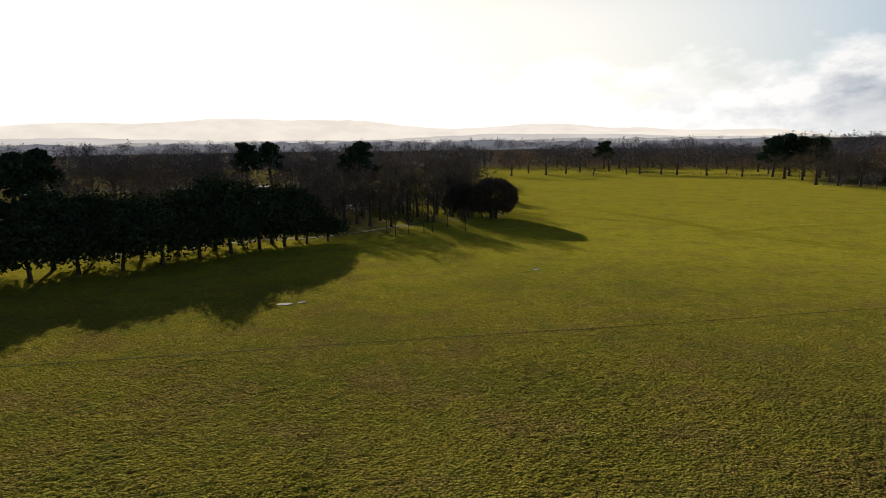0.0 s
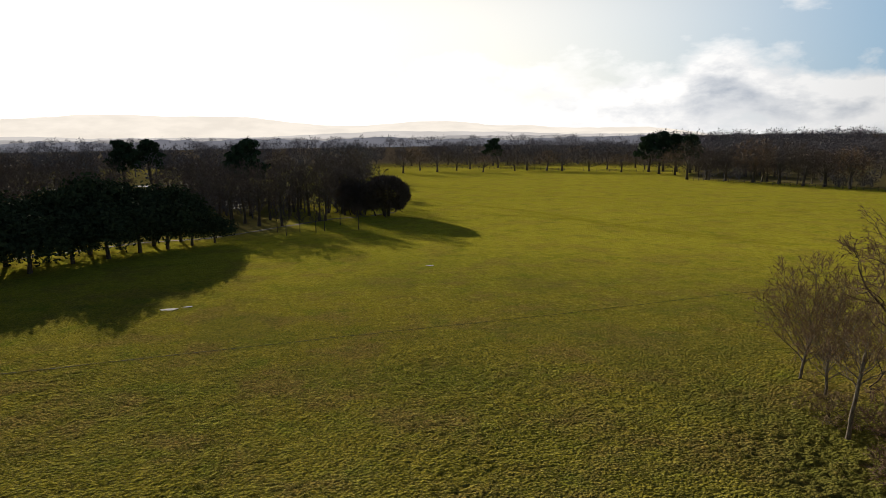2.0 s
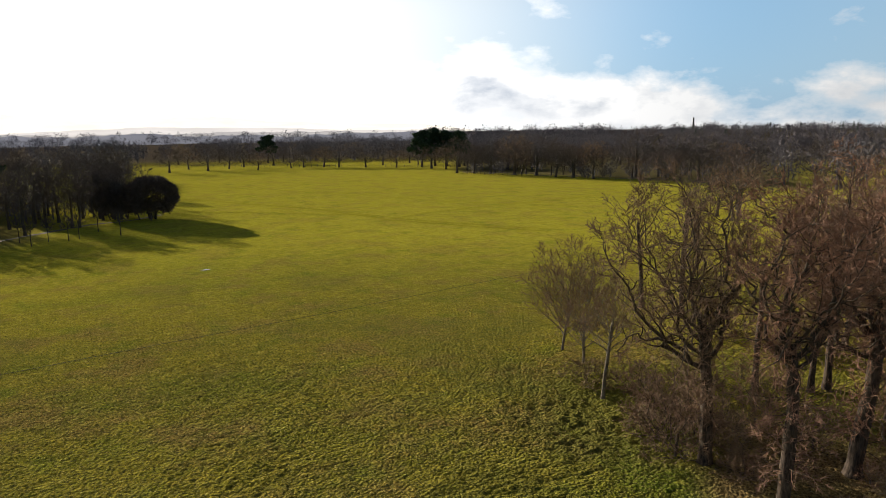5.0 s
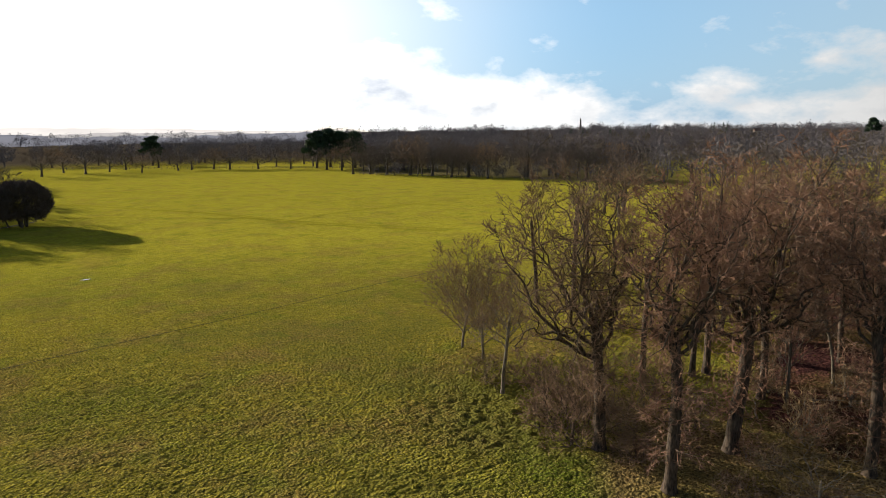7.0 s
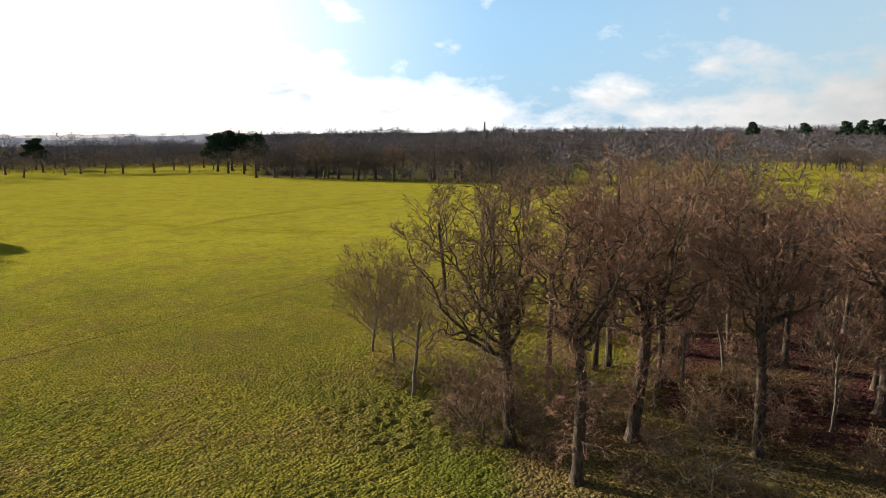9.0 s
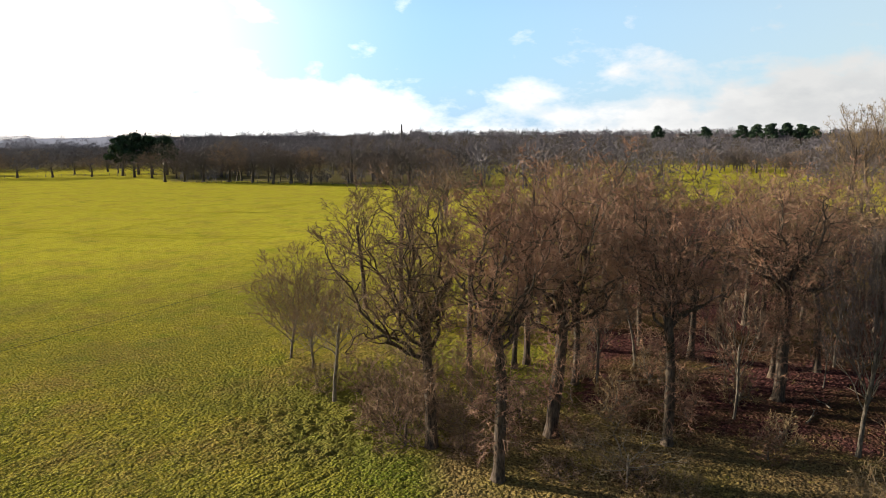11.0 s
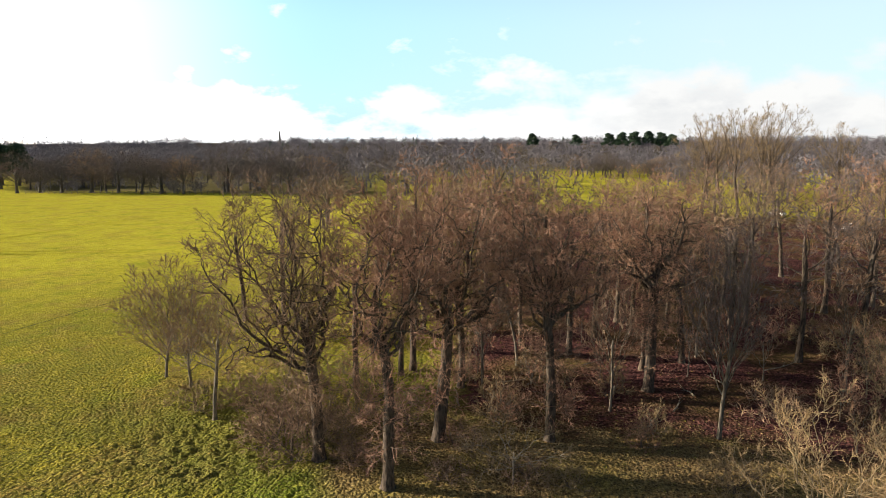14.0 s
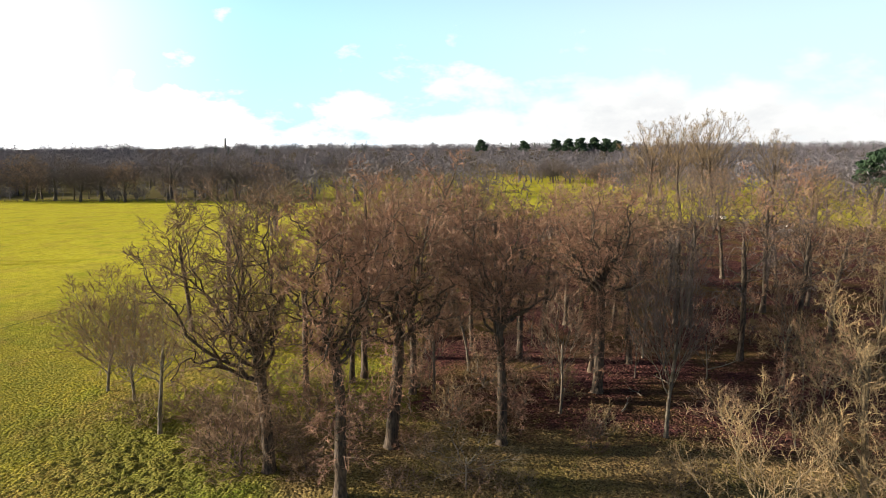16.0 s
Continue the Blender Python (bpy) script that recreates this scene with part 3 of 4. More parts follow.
def leaf_crown(seed, blobs, count, size, flat=1.0):
    """Leaf sprays scattered through lumpy blobs (centre, radii): uneven outline, with gaps."""
    rng = np.random.RandomState(seed)
    vol = np.array([b[1][0] * b[1][1] * b[1][2] for b in blobs]) ** 0.67
    pick = rng.choice(len(blobs), count, p=vol / vol.sum())
    c = np.array([b[0] for b in blobs])[pick]
    r = np.array([b[1] for b in blobs])[pick]
    d = rng.normal(size=(count, 3))
    d /= np.linalg.norm(d, axis=1)[:, None]
    d[:, 2] = np.where((d[:, 2] < -0.2) & (rng.rand(count) < 0.5), -d[:, 2], d[:, 2])
    rad = 1 - 0.45 * rng.rand(count) ** 2 + 0.12 * rng.normal(size=count)
    p = c + d * r * rad[:, None]
    n = d + 0.6 * rng.normal(size=(count, 3))
    n[:, 2] += 0.3
    n /= np.linalg.norm(n, axis=1)[:, None]
    u = np.cross(n, rng.normal(size=(count, 3)))
    u /= np.linalg.norm(u, axis=1)[:, None]
    w = np.cross(n, u)
    s = size * rng.uniform(0.5, 1.25, count)[:, None]
    # each spray is a bent kite of two triangles
    v = np.stack([p - u * s, p + w * s * 0.55 + n * s * 0.18, p + u * s, p - w * s * 0.55 + n * s * 0.18 * flat], 1).reshape(-1, 3)
    i = np.arange(count)[:, None] * 4
    f = np.concatenate([i + np.array([[0, 1, 2]]), i + np.array([[0, 2, 3]])])
    return v.tolist(), f.tolist()


def evergreen_tree(name, seed, h, width, mats, label, kind="broad", leaves=5000, leaf=0.42, group="", category="tree"):
    rng = random.Random(seed)
    ob = new(name)
    w = Wood()
    base = wander(rng, Vector((0, 0, -0.2)), Vector((0, 0, 1)), h * 0.8, 7, 0.05, 0.05)
    w.tube(base, [h * 0.03 * (1.25 - 0.14 * i) for i in range(8)], 7)
    blobs = []
    n = 15 if kind == "broad" else 12
    for k in range(n):
        az = k * 137.5
        if kind == "broad":
            f = (k + 0.5) / n
            zc = h * (0.36 + 0.48 * f)
            out = width * 0.5 * math.sqrt(max(0.0, 1 - (2 * f - 0.75) ** 2 * 0.8)) * rng.uniform(0.45, 0.8)
            rad = width * rng.uniform(0.2, 0.3)
            rr = (rad, rad, rad * 0.8)
        else:
            f = (k + 0.5) / n
            zc = h * (0.36 + 0.57 * f)
            out = width * 0.45 * (1.05 - 0.75 * f) * rng.uniform(0.6, 1.0)
            rad = width * rng.uniform(0.16, 0.24)
            rr = (rad, rad, rad * 0.5)
        x, y = polar(az, out)
        blobs.append(((x, y, zc), rr))
    link_mesh("trunk", w.v, w.f, mats[0], ob, smooth=True)
    v, f = leaf_crown(seed, blobs, leaves, leaf)
    link_mesh("crown", v, f, mats[1], ob)
    return tagged(ob, label, category, group)


# ---- the oaks at the field edge ----
OAK = "tall bare oak tree with gnarled limbs in rough grass"


def set_oak(seed, az, d, h, r, fork, head, ways, twigs, fill=4, low=40):
    set_at(plant_tree("oak_tree", field_oak(seed, az, h, r, fork, head, ways, fill, low), (BARK, twigs), OAK, group="oaks at the field edge"), foot(az, d))


set_oak(100, 50.3, 39.6, 17.0, 0.38, 6.2, (-2.2, 12.4, 4.4), [
    (5.6, -3.0, 8.0, -5.9, 13.0, -1.5), (6.0, -2.4, 9.4, -4.6, 14.6, 2.0), (6.2, 0.4, 11.5, -2.8, 16.2, 0.5), (6.2, 0.6, 10.5, 0.7, 16.2, -1.5),
    (5.9, 1.4, 8.4, 1.4, 12.6, 1.0), (6.6, -1.0, 11.0, -1.0, 15.5, 3.0), (5.4, -3.0, 8.4, -4.6, 7.2, -2.0)], TWIG, 3)
set_oak(101, 56.2, 35.6, 16.0, 0.35, 7.6, (0.0, 12.6, 3.4), [
    (7.6, -1.4, 10.3, -2.8, 12.0, 0.5), (7.4, -1.4, 9.9, -0.2, 14.9, -0.8), (7.8, 0.8, 11.5, 3.1, 15.0, 0.6), (7.2, 1.0, 9.0, 1.8, 12.5, 2.0), (7.7, -0.5, 11.5, 0.8, 15.6, 1.8)], TWIG_RED, 3, 44)
set_oak(102, 60.8, 41.6, 18.6, 0.44, 7.2, (0.4, 13.2, 5.8), [
    (6.8, -2.4, 9.4, -0.5, 13.8, -1.0), (7.0, -3.4, 12.6, -5.6, 15.1, 1.0), (7.4, 0.4, 10.6, 0.5, 16.2, 0.0), (7.0, 2.0, 8.4, 3.6, 12.0, -1.5),
    (7.3, 2.0, 13.2, 4.2, 17.6, 1.5), (7.0, -1.0, 12.0, -2.0, 17.4, 3.0), (6.9, 3.0, 9.4, 5.6, 13.6, 2.5)], TWIG_RED, 4)
set_oak(103, 70.4, 42.0, 17.2, 0.33, 7.6, (-0.4, 12.8, 4.4), [
    (7.4, -1.4, 11.0, -3.8, 12.0, 0.0), (7.6, 1.2, 9.2, 3.8, 10.4, -1.0), (7.7, -1.6, 11.0, -2.6, 15.2, 1.5), (7.7, 1.2, 11.5, 1.2, 15.6, 0.8), (7.4, 0.4, 10.0, 2.4, 13.8, 2.4)], TWIG_RED, 4)
set_oak(104, 78.4, 52.4, 17.0, 0.42, 8.0, (-0.8, 12.6, 4.8), [
    (7.8, -2.2, 9.4, -4.0, 12.6, 0.0), (8.0, -0.8, 11.4, -0.8, 16.0, 0.5), (8.0, 0.8, 12.4, 2.3, 14.8, -1.0), (7.6, 2.4, 9.2, 3.8, 11.6, 1.5)], TWIG_RED, 6)

# saplings and slim trees beside them
sap = plant_tree("sapling", grow_tree(120, 8.4, 0.14, 0.40, 12, 0.33, "fine", 0.36, 0.14, 0.06), (BARK_PALE, TWIG), "slim young tree with a pale trunk on the field edge")
set_at(sap, foot(41.9, 47.6))
for az, d, h, seed in ((38.4, 58, 9.8, 121), (40.2, 55, 8.8, 122)):
    t = plant_tree("small_tree", grow_tree(seed, h, 0.12, 0.14, 13, 0.36, "fine", 0.12, 0.13, 0.06, 0.85), (BARK_PALE, TWIG), "many-limbed small bare tree on the field edge")
    set_at(t, foot(az, d))
birch = plant_tree("birch_tree", grow_tree(125, 13.6, 0.14, 0.22, 13, 0.20, "fine", 0.26, 0.10, 0.06, 0.7, lift=0.14, open_angle=32, bow=0.1), (BARK_GREY, TWIG_DARK), "slender pale-stemmed bare tree with rising branches")
set_at(birch, foot(84.1, 45))
for az, d, h, r, seed in ((75.4, 47.5, 9, 0.10, 126), (67.5, 56, 11, 0.12, 127), (64.5, 50, 9, 0.11, 128), (82.0, 62, 10, 0.11, 129), (92.5, 58, 9, 0.13, 130)):  # among the trunks
    t = plant_tree("young_tree", grow_tree(seed, h, r, 0.3, 9, 0.20, "mid", 0.28, 0.13, 0.08, lift=0.12, open_angle=38), (BARK_GREY, TWIG), "thin young bare tree among the oaks")
    set_at(t, foot(az, d))

# understory of thin poles and low sprays
POLE = [plant_tree("understory_tree", grow_tree(150 + i, 7.5, 0.075, 0.16, 6, 0.26, "mid", 0.12, 0.17, 0.1, lift=0.1), (BARK_GREY, TWIG_RED), "thin bare understory tree in the leaf litter", group="understory trees") for i in range(2)]
rng = random.Random(17)
for k in range(24):
    m = foot(rng.uniform(60, 97), rng.uniform(46, 84), rng.uniform(0, 360), rng.uniform(0.6, 1.15))
    set_at(POLE[k], m) if k < 2 else copy_thing(POLE[k % 2], m)

bare = plant_tree("bare_shrub", grow_tree(480, 3.4, 0.07, 0.30, 11, 0.85, "fine", 0.10, 0.2, 0.09, 0.5, lift=0.0), (BARK_PALE, TWIG_GOLD), "low spreading bare shrub with pale drooping branches", "shrub")
set_at(bare, foot(67.3, 36.0))

# sunlit ash crowns in front of the oaks
for az, d, h, seed, limbs in ((92.0, 31, 8.8, 140, 11), (98.6, 38, 10.4, 141, 11), (98.0, 54, 11.5, 142, 12), (102, 30, 9.5, 143, 9)):
    t = plant_tree("ash_tree", grow_tree(seed, h, 0.20, 0.20, limbs, 0.44, "near", 0.10, 0.30, 0.14, 0.85, lift=0.17, thick=0.9, open_angle=50, twig=0.9), (BARK_GOLD, TWIG_GOLD), "bare ash tree with pale knobbly sunlit twigs")
    set_at(t, foot(az, d, seed * 40))

# woodland behind: oaks of the middle grade, repeated
rng = random.Random(7)
MID = [plant_tree("oak_tree", grow_tree(200 + i, 16.2, 0.27, 0.40, (10, 9, 11, 9, 8)[i], (0.34, 0.28, 0.37, 0.31, 0.26)[i], "mid", (0.30, 0.28, 0.32, 0.24, 0.2)[i], 0.34, 0.26, low=8, lift=0.03, open_angle=60), (BARK, (TWIG, TWIG_RED, TWIG, TWIG_GOLD, TWIG_DARK)[i]), "bare woodland oak with a broad brown crown", group="woodland oaks") for i in range(5)]
MID_SPOTS = [(55.5, 62), (58.8, 70), (66.3, 92), (64.2, 78), (69.2, 80), (80.6, 60), (63, 84), (68.5, 90), (77.6, 57), (85.5, 74), (57.5, 54), (90.5, 84), (95.0, 72), (98.5, 83), (66.5, 82), (60.5, 80), (80.0, 88), (87.8, 104), (93, 100),
             (101, 96), (68.3, 106), (83, 118), (97, 118), (91, 128), (68, 120), (62.5, 106), (100, 134), (86, 146), (95, 148), (58, 118), (104, 74), (66.5, 93), (80.2, 80), (78.5, 70), (89.5, 64), (83.5, 96), (65, 96), (94, 90), (79.0, 94), (81.5, 106)]
MID_SPOTS += [(58.5, 55), (61.5, 60), (64.5, 66), (67.5, 62), (71.5, 60), (73.5, 66), (76, 72), (60.0, 66), (84.0, 84), (47.9, 72), (44.2, 74), (54.0, 52), (62.5, 51)] + [(rng.uniform(75, 104), rng.uniform(58, 165)) for _ in range(13)] + [(rng.uniform(57, 74), rng.uniform(72, 112)) for _ in range(6)]
for k, (az, d) in enumerate(MID_SPOTS):
    m = foot(az + rng.uniform(-0.6, 0.6), d, rng.uniform(0, 360), rng.uniform(0.86, 1.06))
    set_at(MID[k], m) if k < len(MID) else copy_thing(MID[k % 5], m)

# tall poplars that stand above the skyline
TALL = plant_tree("poplar_tree", grow_tree(260, 26.5, 0.40, 0.34, 15, 0.29, "mid", 0.40, 0.13, 0.2, 0.8, bow=0.15, lift=0.13, thick=0.9, open_angle=36, twig=1.3), (BARK, TWIG_GOLD), "tall bare tree rising above the wood", group="tall trees")
for k, (az, d, s) in enumerate(((87.0, 174, 1.0), (84.4, 178, 0.97), (81.8, 182, 0.93), (90.5, 190, 0.84), (85.8, 196, 0.94), (83.2, 190, 0.92))):
    m = foot(az, d, k * 70, s)
    set_at(TALL, m) if not k else copy_thing(TALL, m)

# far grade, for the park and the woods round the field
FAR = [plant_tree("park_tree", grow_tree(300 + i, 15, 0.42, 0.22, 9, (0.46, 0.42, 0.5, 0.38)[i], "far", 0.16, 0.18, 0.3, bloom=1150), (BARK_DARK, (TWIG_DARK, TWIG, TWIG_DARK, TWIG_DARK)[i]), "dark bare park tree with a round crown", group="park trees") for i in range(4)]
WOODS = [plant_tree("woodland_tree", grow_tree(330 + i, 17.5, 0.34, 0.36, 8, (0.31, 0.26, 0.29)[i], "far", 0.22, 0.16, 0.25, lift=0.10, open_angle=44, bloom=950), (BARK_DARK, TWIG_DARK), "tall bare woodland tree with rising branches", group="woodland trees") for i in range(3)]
used = {}


def repeat_tree(kinds, az, d, wide, tall):
    """Sets the next of a few kinds of tree, or a copy of it, on its place."""
    k = used.get(kinds[0].name, 0)
    used[kinds[0].name] = k + 1
    m = foot(az, d, rng.uniform(0, 360), wide, tall=tall * rng.uniform(0.94, 1.06))
    return set_at(kinds[k], m) if k < len(kinds) else copy_thing(kinds[k % len(kinds)], m)


def far_tree(az, d, s=1.0, tall=None):
    return repeat_tree(FAR, az, d, s, tall or s)


def wood_tree(az, d, s=1.0):
    return repeat_tree(WOODS, az, d, s * 1.05, s)


# parkland trees at the far side of the field
for az, d, s in ((6.8, 345, .95), (8.2, 372, .85), (9.6, 352, 1.0), (11.2, 365, .8), (12.3, 380, .9), (13.4, 350, .75), (14.6, 392, .9), (16.0, 358, .8), (17.0, 362, .85), (18.6, 360, 1.0),
                 (19.8, 356, .9), (22.0, 352, 1.02), (23.4, 372, .8), (24.5, 345, .85), (25.6, 392, .8), (15.4, 430, 1.0), (18.0, 440, 1.0), (21.0, 450, 1.0), (24.0, 455, .9), (10.5, 440, 1.0), (12.8, 445, .9), (7.5, 430, 1.0), (26.5, 430, .9), (26.3, 372, .8), (27.4, 334, 1.05), (28.6, 326, 1.0)):
    far_tree(az, d, s * 1.18, tall=s * 0.9)
# dark wood at the field's far corner
for k in range(40):
    az = 29.2 + 22.5 * rng.random()
    edge = 297 - (az - 29) * 2.9
    (wood_tree if k % 2 else far_tree)(az, edge + 6 + 130 * rng.random() ** 1.2, rng.uniform(0.62, 0.92))
for az, d, s in ((29.5, 296, 1.05), (30.9, 294, 1.2), (32.3, 290, 1.05), (34.2, 282, 1.35), (36.0, 278, 1.15), (37.6, 270, 1.2), (39.0, 268, 1.0), (40.6, 262, 1.05), (43.9, 268, 1.36), (46.2, 262, 1.1), (48.6, 258, 1.2), (51.0, 262, 1.05)):
    far_tree(az, d, s * 0.98, tall=s * 1.10)
# bare wood behind the evergreens and beyond
for k in range(84):
    az = -34 + 37.5 * rng.random()
    d = 150 + 150 * rng.random()
    wood_tree(az, d, rng.uniform(0.84, 1.08))
for az, d, s in ((-5.0, 152, 1.1), (-6.1, 158, 1.15), (-3.2, 150, 1.1), (-1.0, 167, 1.1), (0.6, 172, 1.1), (1.9, 166, 1.05), (-8.0, 168, 1.15), (3.0, 178, 1.0), (-2.2, 176, 1.2), (4.4, 186, .95), (-22.9, 226, 1.3), (-9.5, 180, 1.2), (-11, 172, 1.15), (-7.2, 146, 1.0), (-4.1, 162, 1.15), (-0.2, 156, 0.95), (-1.8, 160, 1.1), (1.2, 184, 1.1), (-5.6, 172, 1.15), (-9.0, 152, 1.05), (2.6, 168, 0.9)):
    wood_tree(az, d, s * 0.88)
# trees of the park beyond the oaks
for k in range(44):
    az = 50 + 58 * rng.random()
    d = rng.uniform(150, 330)
    if 71.5 < az < 79 and d < 330 or 83 < az < 92 and d < 215:
        continue
    far_tree(az, d, rng.uniform(0.8, 1.05))
for k in range(28):
    far_tree(70 + 11 * rng.random(), rng.uniform(335, 370), rng.uniform(0.6, 0.95))

# evergreens along the field edge
HOLM = [evergreen_tree("holm_oak", 400 + i, 10.4, 11.5, (BARK_DARK, EVERGREEN), "dense dark evergreen oak at the wood edge", leaves=4300, leaf=0.42, group="evergreen oaks") for i in range(2)]
for k, (az, d, s) in enumerate(((-33.5, 107, 0.96), (-30.3, 109, 0.92), (-27.2, 112, 0.98), (-24.2, 112, .90), (-21.4, 113, 1.0), (-18.6, 118, 0.93), (-16.2, 120, 1.02), (-14.0, 124, 1.04), (-12.0, 126, .92), (-10.2, 129, .80), (-8.5, 131, .62), (-36.5, 104, 1.0),
                                 (-31.8, 122, 1.0), (-26, 125, 1.04), (-20.2, 129, 0.98), (-15.4, 134, 1.05), (-39.5, 100, 1.0), (-28.8, 118, 1.1), (-22.8, 121, 1.08), (-17.4, 126, 1.1), (-13.0, 131, 1.05), (-34.6, 114, 1.08), (-11.0, 135, 0.95))):
    m = foot(az, d, k * 67, s, tall=s * ((0.86 if k < 12 else 1.08) + 0.18 * (k * 0.618 % 1)))
    set_at(HOLM[k], m) if k < 2 else copy_thing(HOLM[k % 2], m)
# conifers
CON = evergreen_tree("pine_tree", 420, 18.5, 13, (BARK_DARK, PINE), "dark spreading pine with dense lumpy crown", "flat", 2300, 0.75, group="pines")
for k, (az, d, s) in enumerate(((26.6, 348, 1.0), (27.7, 356, 1.06), (28.7, 352, 1.0), (29.7, 346, .98), (-5.8, 215, 1.0), (-31.0, 200, .92), (-29.2, 215, .95), (-14.6, 300, 1.0), (-12.8, 310, 1.0), (14.2, 420, .9), (72.0, 700, 0.95), (74.6, 710, 1.0), (75.6, 700, 1.05), (76.5, 690, 1.1), (77.6, 705, 1.1), (78.6, 700, 1.05), (79.4, 690, 0.95), (97.5, 240, .95), (99.2, 235, .95), (68.5, 720, 1.0), (102, 230, 1.0))):
    m = foot(az, d, k * 77, s)
    set_at(CON, m) if not k else copy_thing(CON, m)


# dense shrubs of fine twigs
def thicket(name, seed, h, wide, limbs, mats, label, grade="fine", full=1.0, group="", category="shrub"):
    big, fine = grow_tree(seed, h, 0.10, 0.03, limbs, wide, grade, -0.45, 0.22, 0.12, full, lift=0.03, open_angle=58, bow=0.5)
    ob = new(name)
    link_mesh("stem_clump", big.v, big.f, mats[0], ob)
    link_mesh("twig_clump", fine.v, fine.f, mats[1], ob)
    return tagged(ob, label, category, group)


def dome_bush():
    """A dense dome of fine shoots on short stems."""
    rng2 = random.Random(450)
    w = Wood()
    for k in range(9):
        x, y = polar(k * 137.5, rng2.uniform(0.3, 2.6))
        w.tube(wander(rng2, Vector((x, y, -0.1)), Vector((x * 0.12, y * 0.12, 1)).normalized(), rng2.uniform(4, 6), 5, 0.08, 0.02), [0.18, 0.15, 0.12, 0.1, 0.08, 0.05], 5)
    fine = Wood()
    for k in range(15000):
        az, up = rng2.uniform(0, 360), rng2.uniform(-0.85, 1.0)
        n = Vector((*polar(az, math.sqrt(1 - up * up)), up))
        lump = 1 + 0.07 * math.sin(az * 0.105 + 5 * up) * math.cos(az * 0.07 - 6 * up)
        r = rng2.uniform(0.45, 1.0) ** 0.5 * lump
        p = Vector((n.x * 5.2 * r, n.y * 5.2 * r, 4.7 + n.z * 3.9 * r))
        d = (n + Vector((rng2.gauss(0, 0.5), rng2.gauss(0, 0.5), 0.5 + rng2.gauss(0, 0.4)))).normalized()
        fine.blade([p, p + d * rng2.uniform(0.35, 0.9)], 0.07, rng2)
    ob = new("round_thicket")
    link_mesh("stem_clump", w.v, w.f, BARK_DARK, ob)
    link_mesh("twig_clump", fine.v, fine.f, TWIG_DARK, ob)
    return tagged(ob, "large dome-shaped dense dark thicket beside the wood", "shrub")


big_bush = set_at(dome_bush(), foot(5.3, 163, 0, 1.08))
copy_thing(big_bush, foot(2.9, 166, 90, 0.84))
SHRUB = [thicket("bramble_shrub", 460 + i, 1.9, 1.15, 12, (BARK, (TWIG, TWIG_GOLD)[i]), "low tangled bare bramble and shrub in dry grass", "mid", 1.3, "undergrowth shrubs") for i in range(2)]
HAW = thicket("hawthorn_shrub", 470, 4.4, 0.52, 13, (BARK, TWIG), "tall dense brown thorn shrub round an oak trunk", "fine", 0.8, "thorn shrubs")
for k, (az, d, s) in enumerate(((47.9, 39.8, 1.0), (50.6, 41.2, 0.85), (45.6, 45.5, 0.8), (54.6, 48.5, 0.7), (47.5, 47.0, 0.8), (66.8, 46.0, 0.6), (53.4, 38.9, 0.5), (58.0, 44.0, 0.6), (63.6, 39.8, 0.42), (52.6, 44.6, 0.6))):
    m = foot(az, d, k * 83, s)
    set_at(HAW, m) if not k else copy_thing(HAW, m)
WISP = [thicket("hazel_shrub", 474 + i, 3.3, 0.46, 9, (BARK_GREY, (TWIG_RED, TWIG_GOLD)[i]), "thin wispy brown shrub among the oak trunks", "mid", 0.6, "wispy shrubs") for i in range(2)]
rng = random.Random(29)
for k in range(20):
    m = foot(rng.uniform(52, 79), rng.uniform(38.5, 56), rng.uniform(0, 360), rng.uniform(0.45, 0.95))
    set_at(WISP[k], m) if k < 2 else copy_thing(WISP[k % 2], m)
SHRUB_SPOTS = [(46.5, 42.5, 1.0), (48.0, 45, 1.0), (44.5, 50, .8), (40.5, 50.5, .8), (53.0, 38.5, .5), (65.5, 37.5, .5), (68.5, 36.5, .6), (72.0, 36.2, .5), (61.5, 36.5, .5), (85.5, 38, .8),
               (88.0, 50, 1.0), (94, 66, 1.3), (97, 61, 1.3), (80, 72, .9), (66, 70, 1.0), (56, 63, 1.1), (52, 66, 1.2), (90, 70, 1.0), (100, 68, 1.2)]
for k, (az, d, s) in enumerate(SHRUB_SPOTS):
    m = foot(az, d, k * 51, s)
    set_at(SHRUB[k], m) if k < 2 else copy_thing(SHRUB[k % 2], m)


# ---- far woods: uncounted, one object a stretch ----
def joined(woods):
    big, fine = woods
    v = np.array(big.v + fine.v)
    f = [tuple(q) for q in big.f] + [tuple(i + len(big.v) for i in q) for q in fine.f]
    tri = []
    for q in f:
        tri.append(q[:3])
        if len(q) == 4:
            tri.append((q[0], q[2], q[3]))
    return v, np.array(tri)


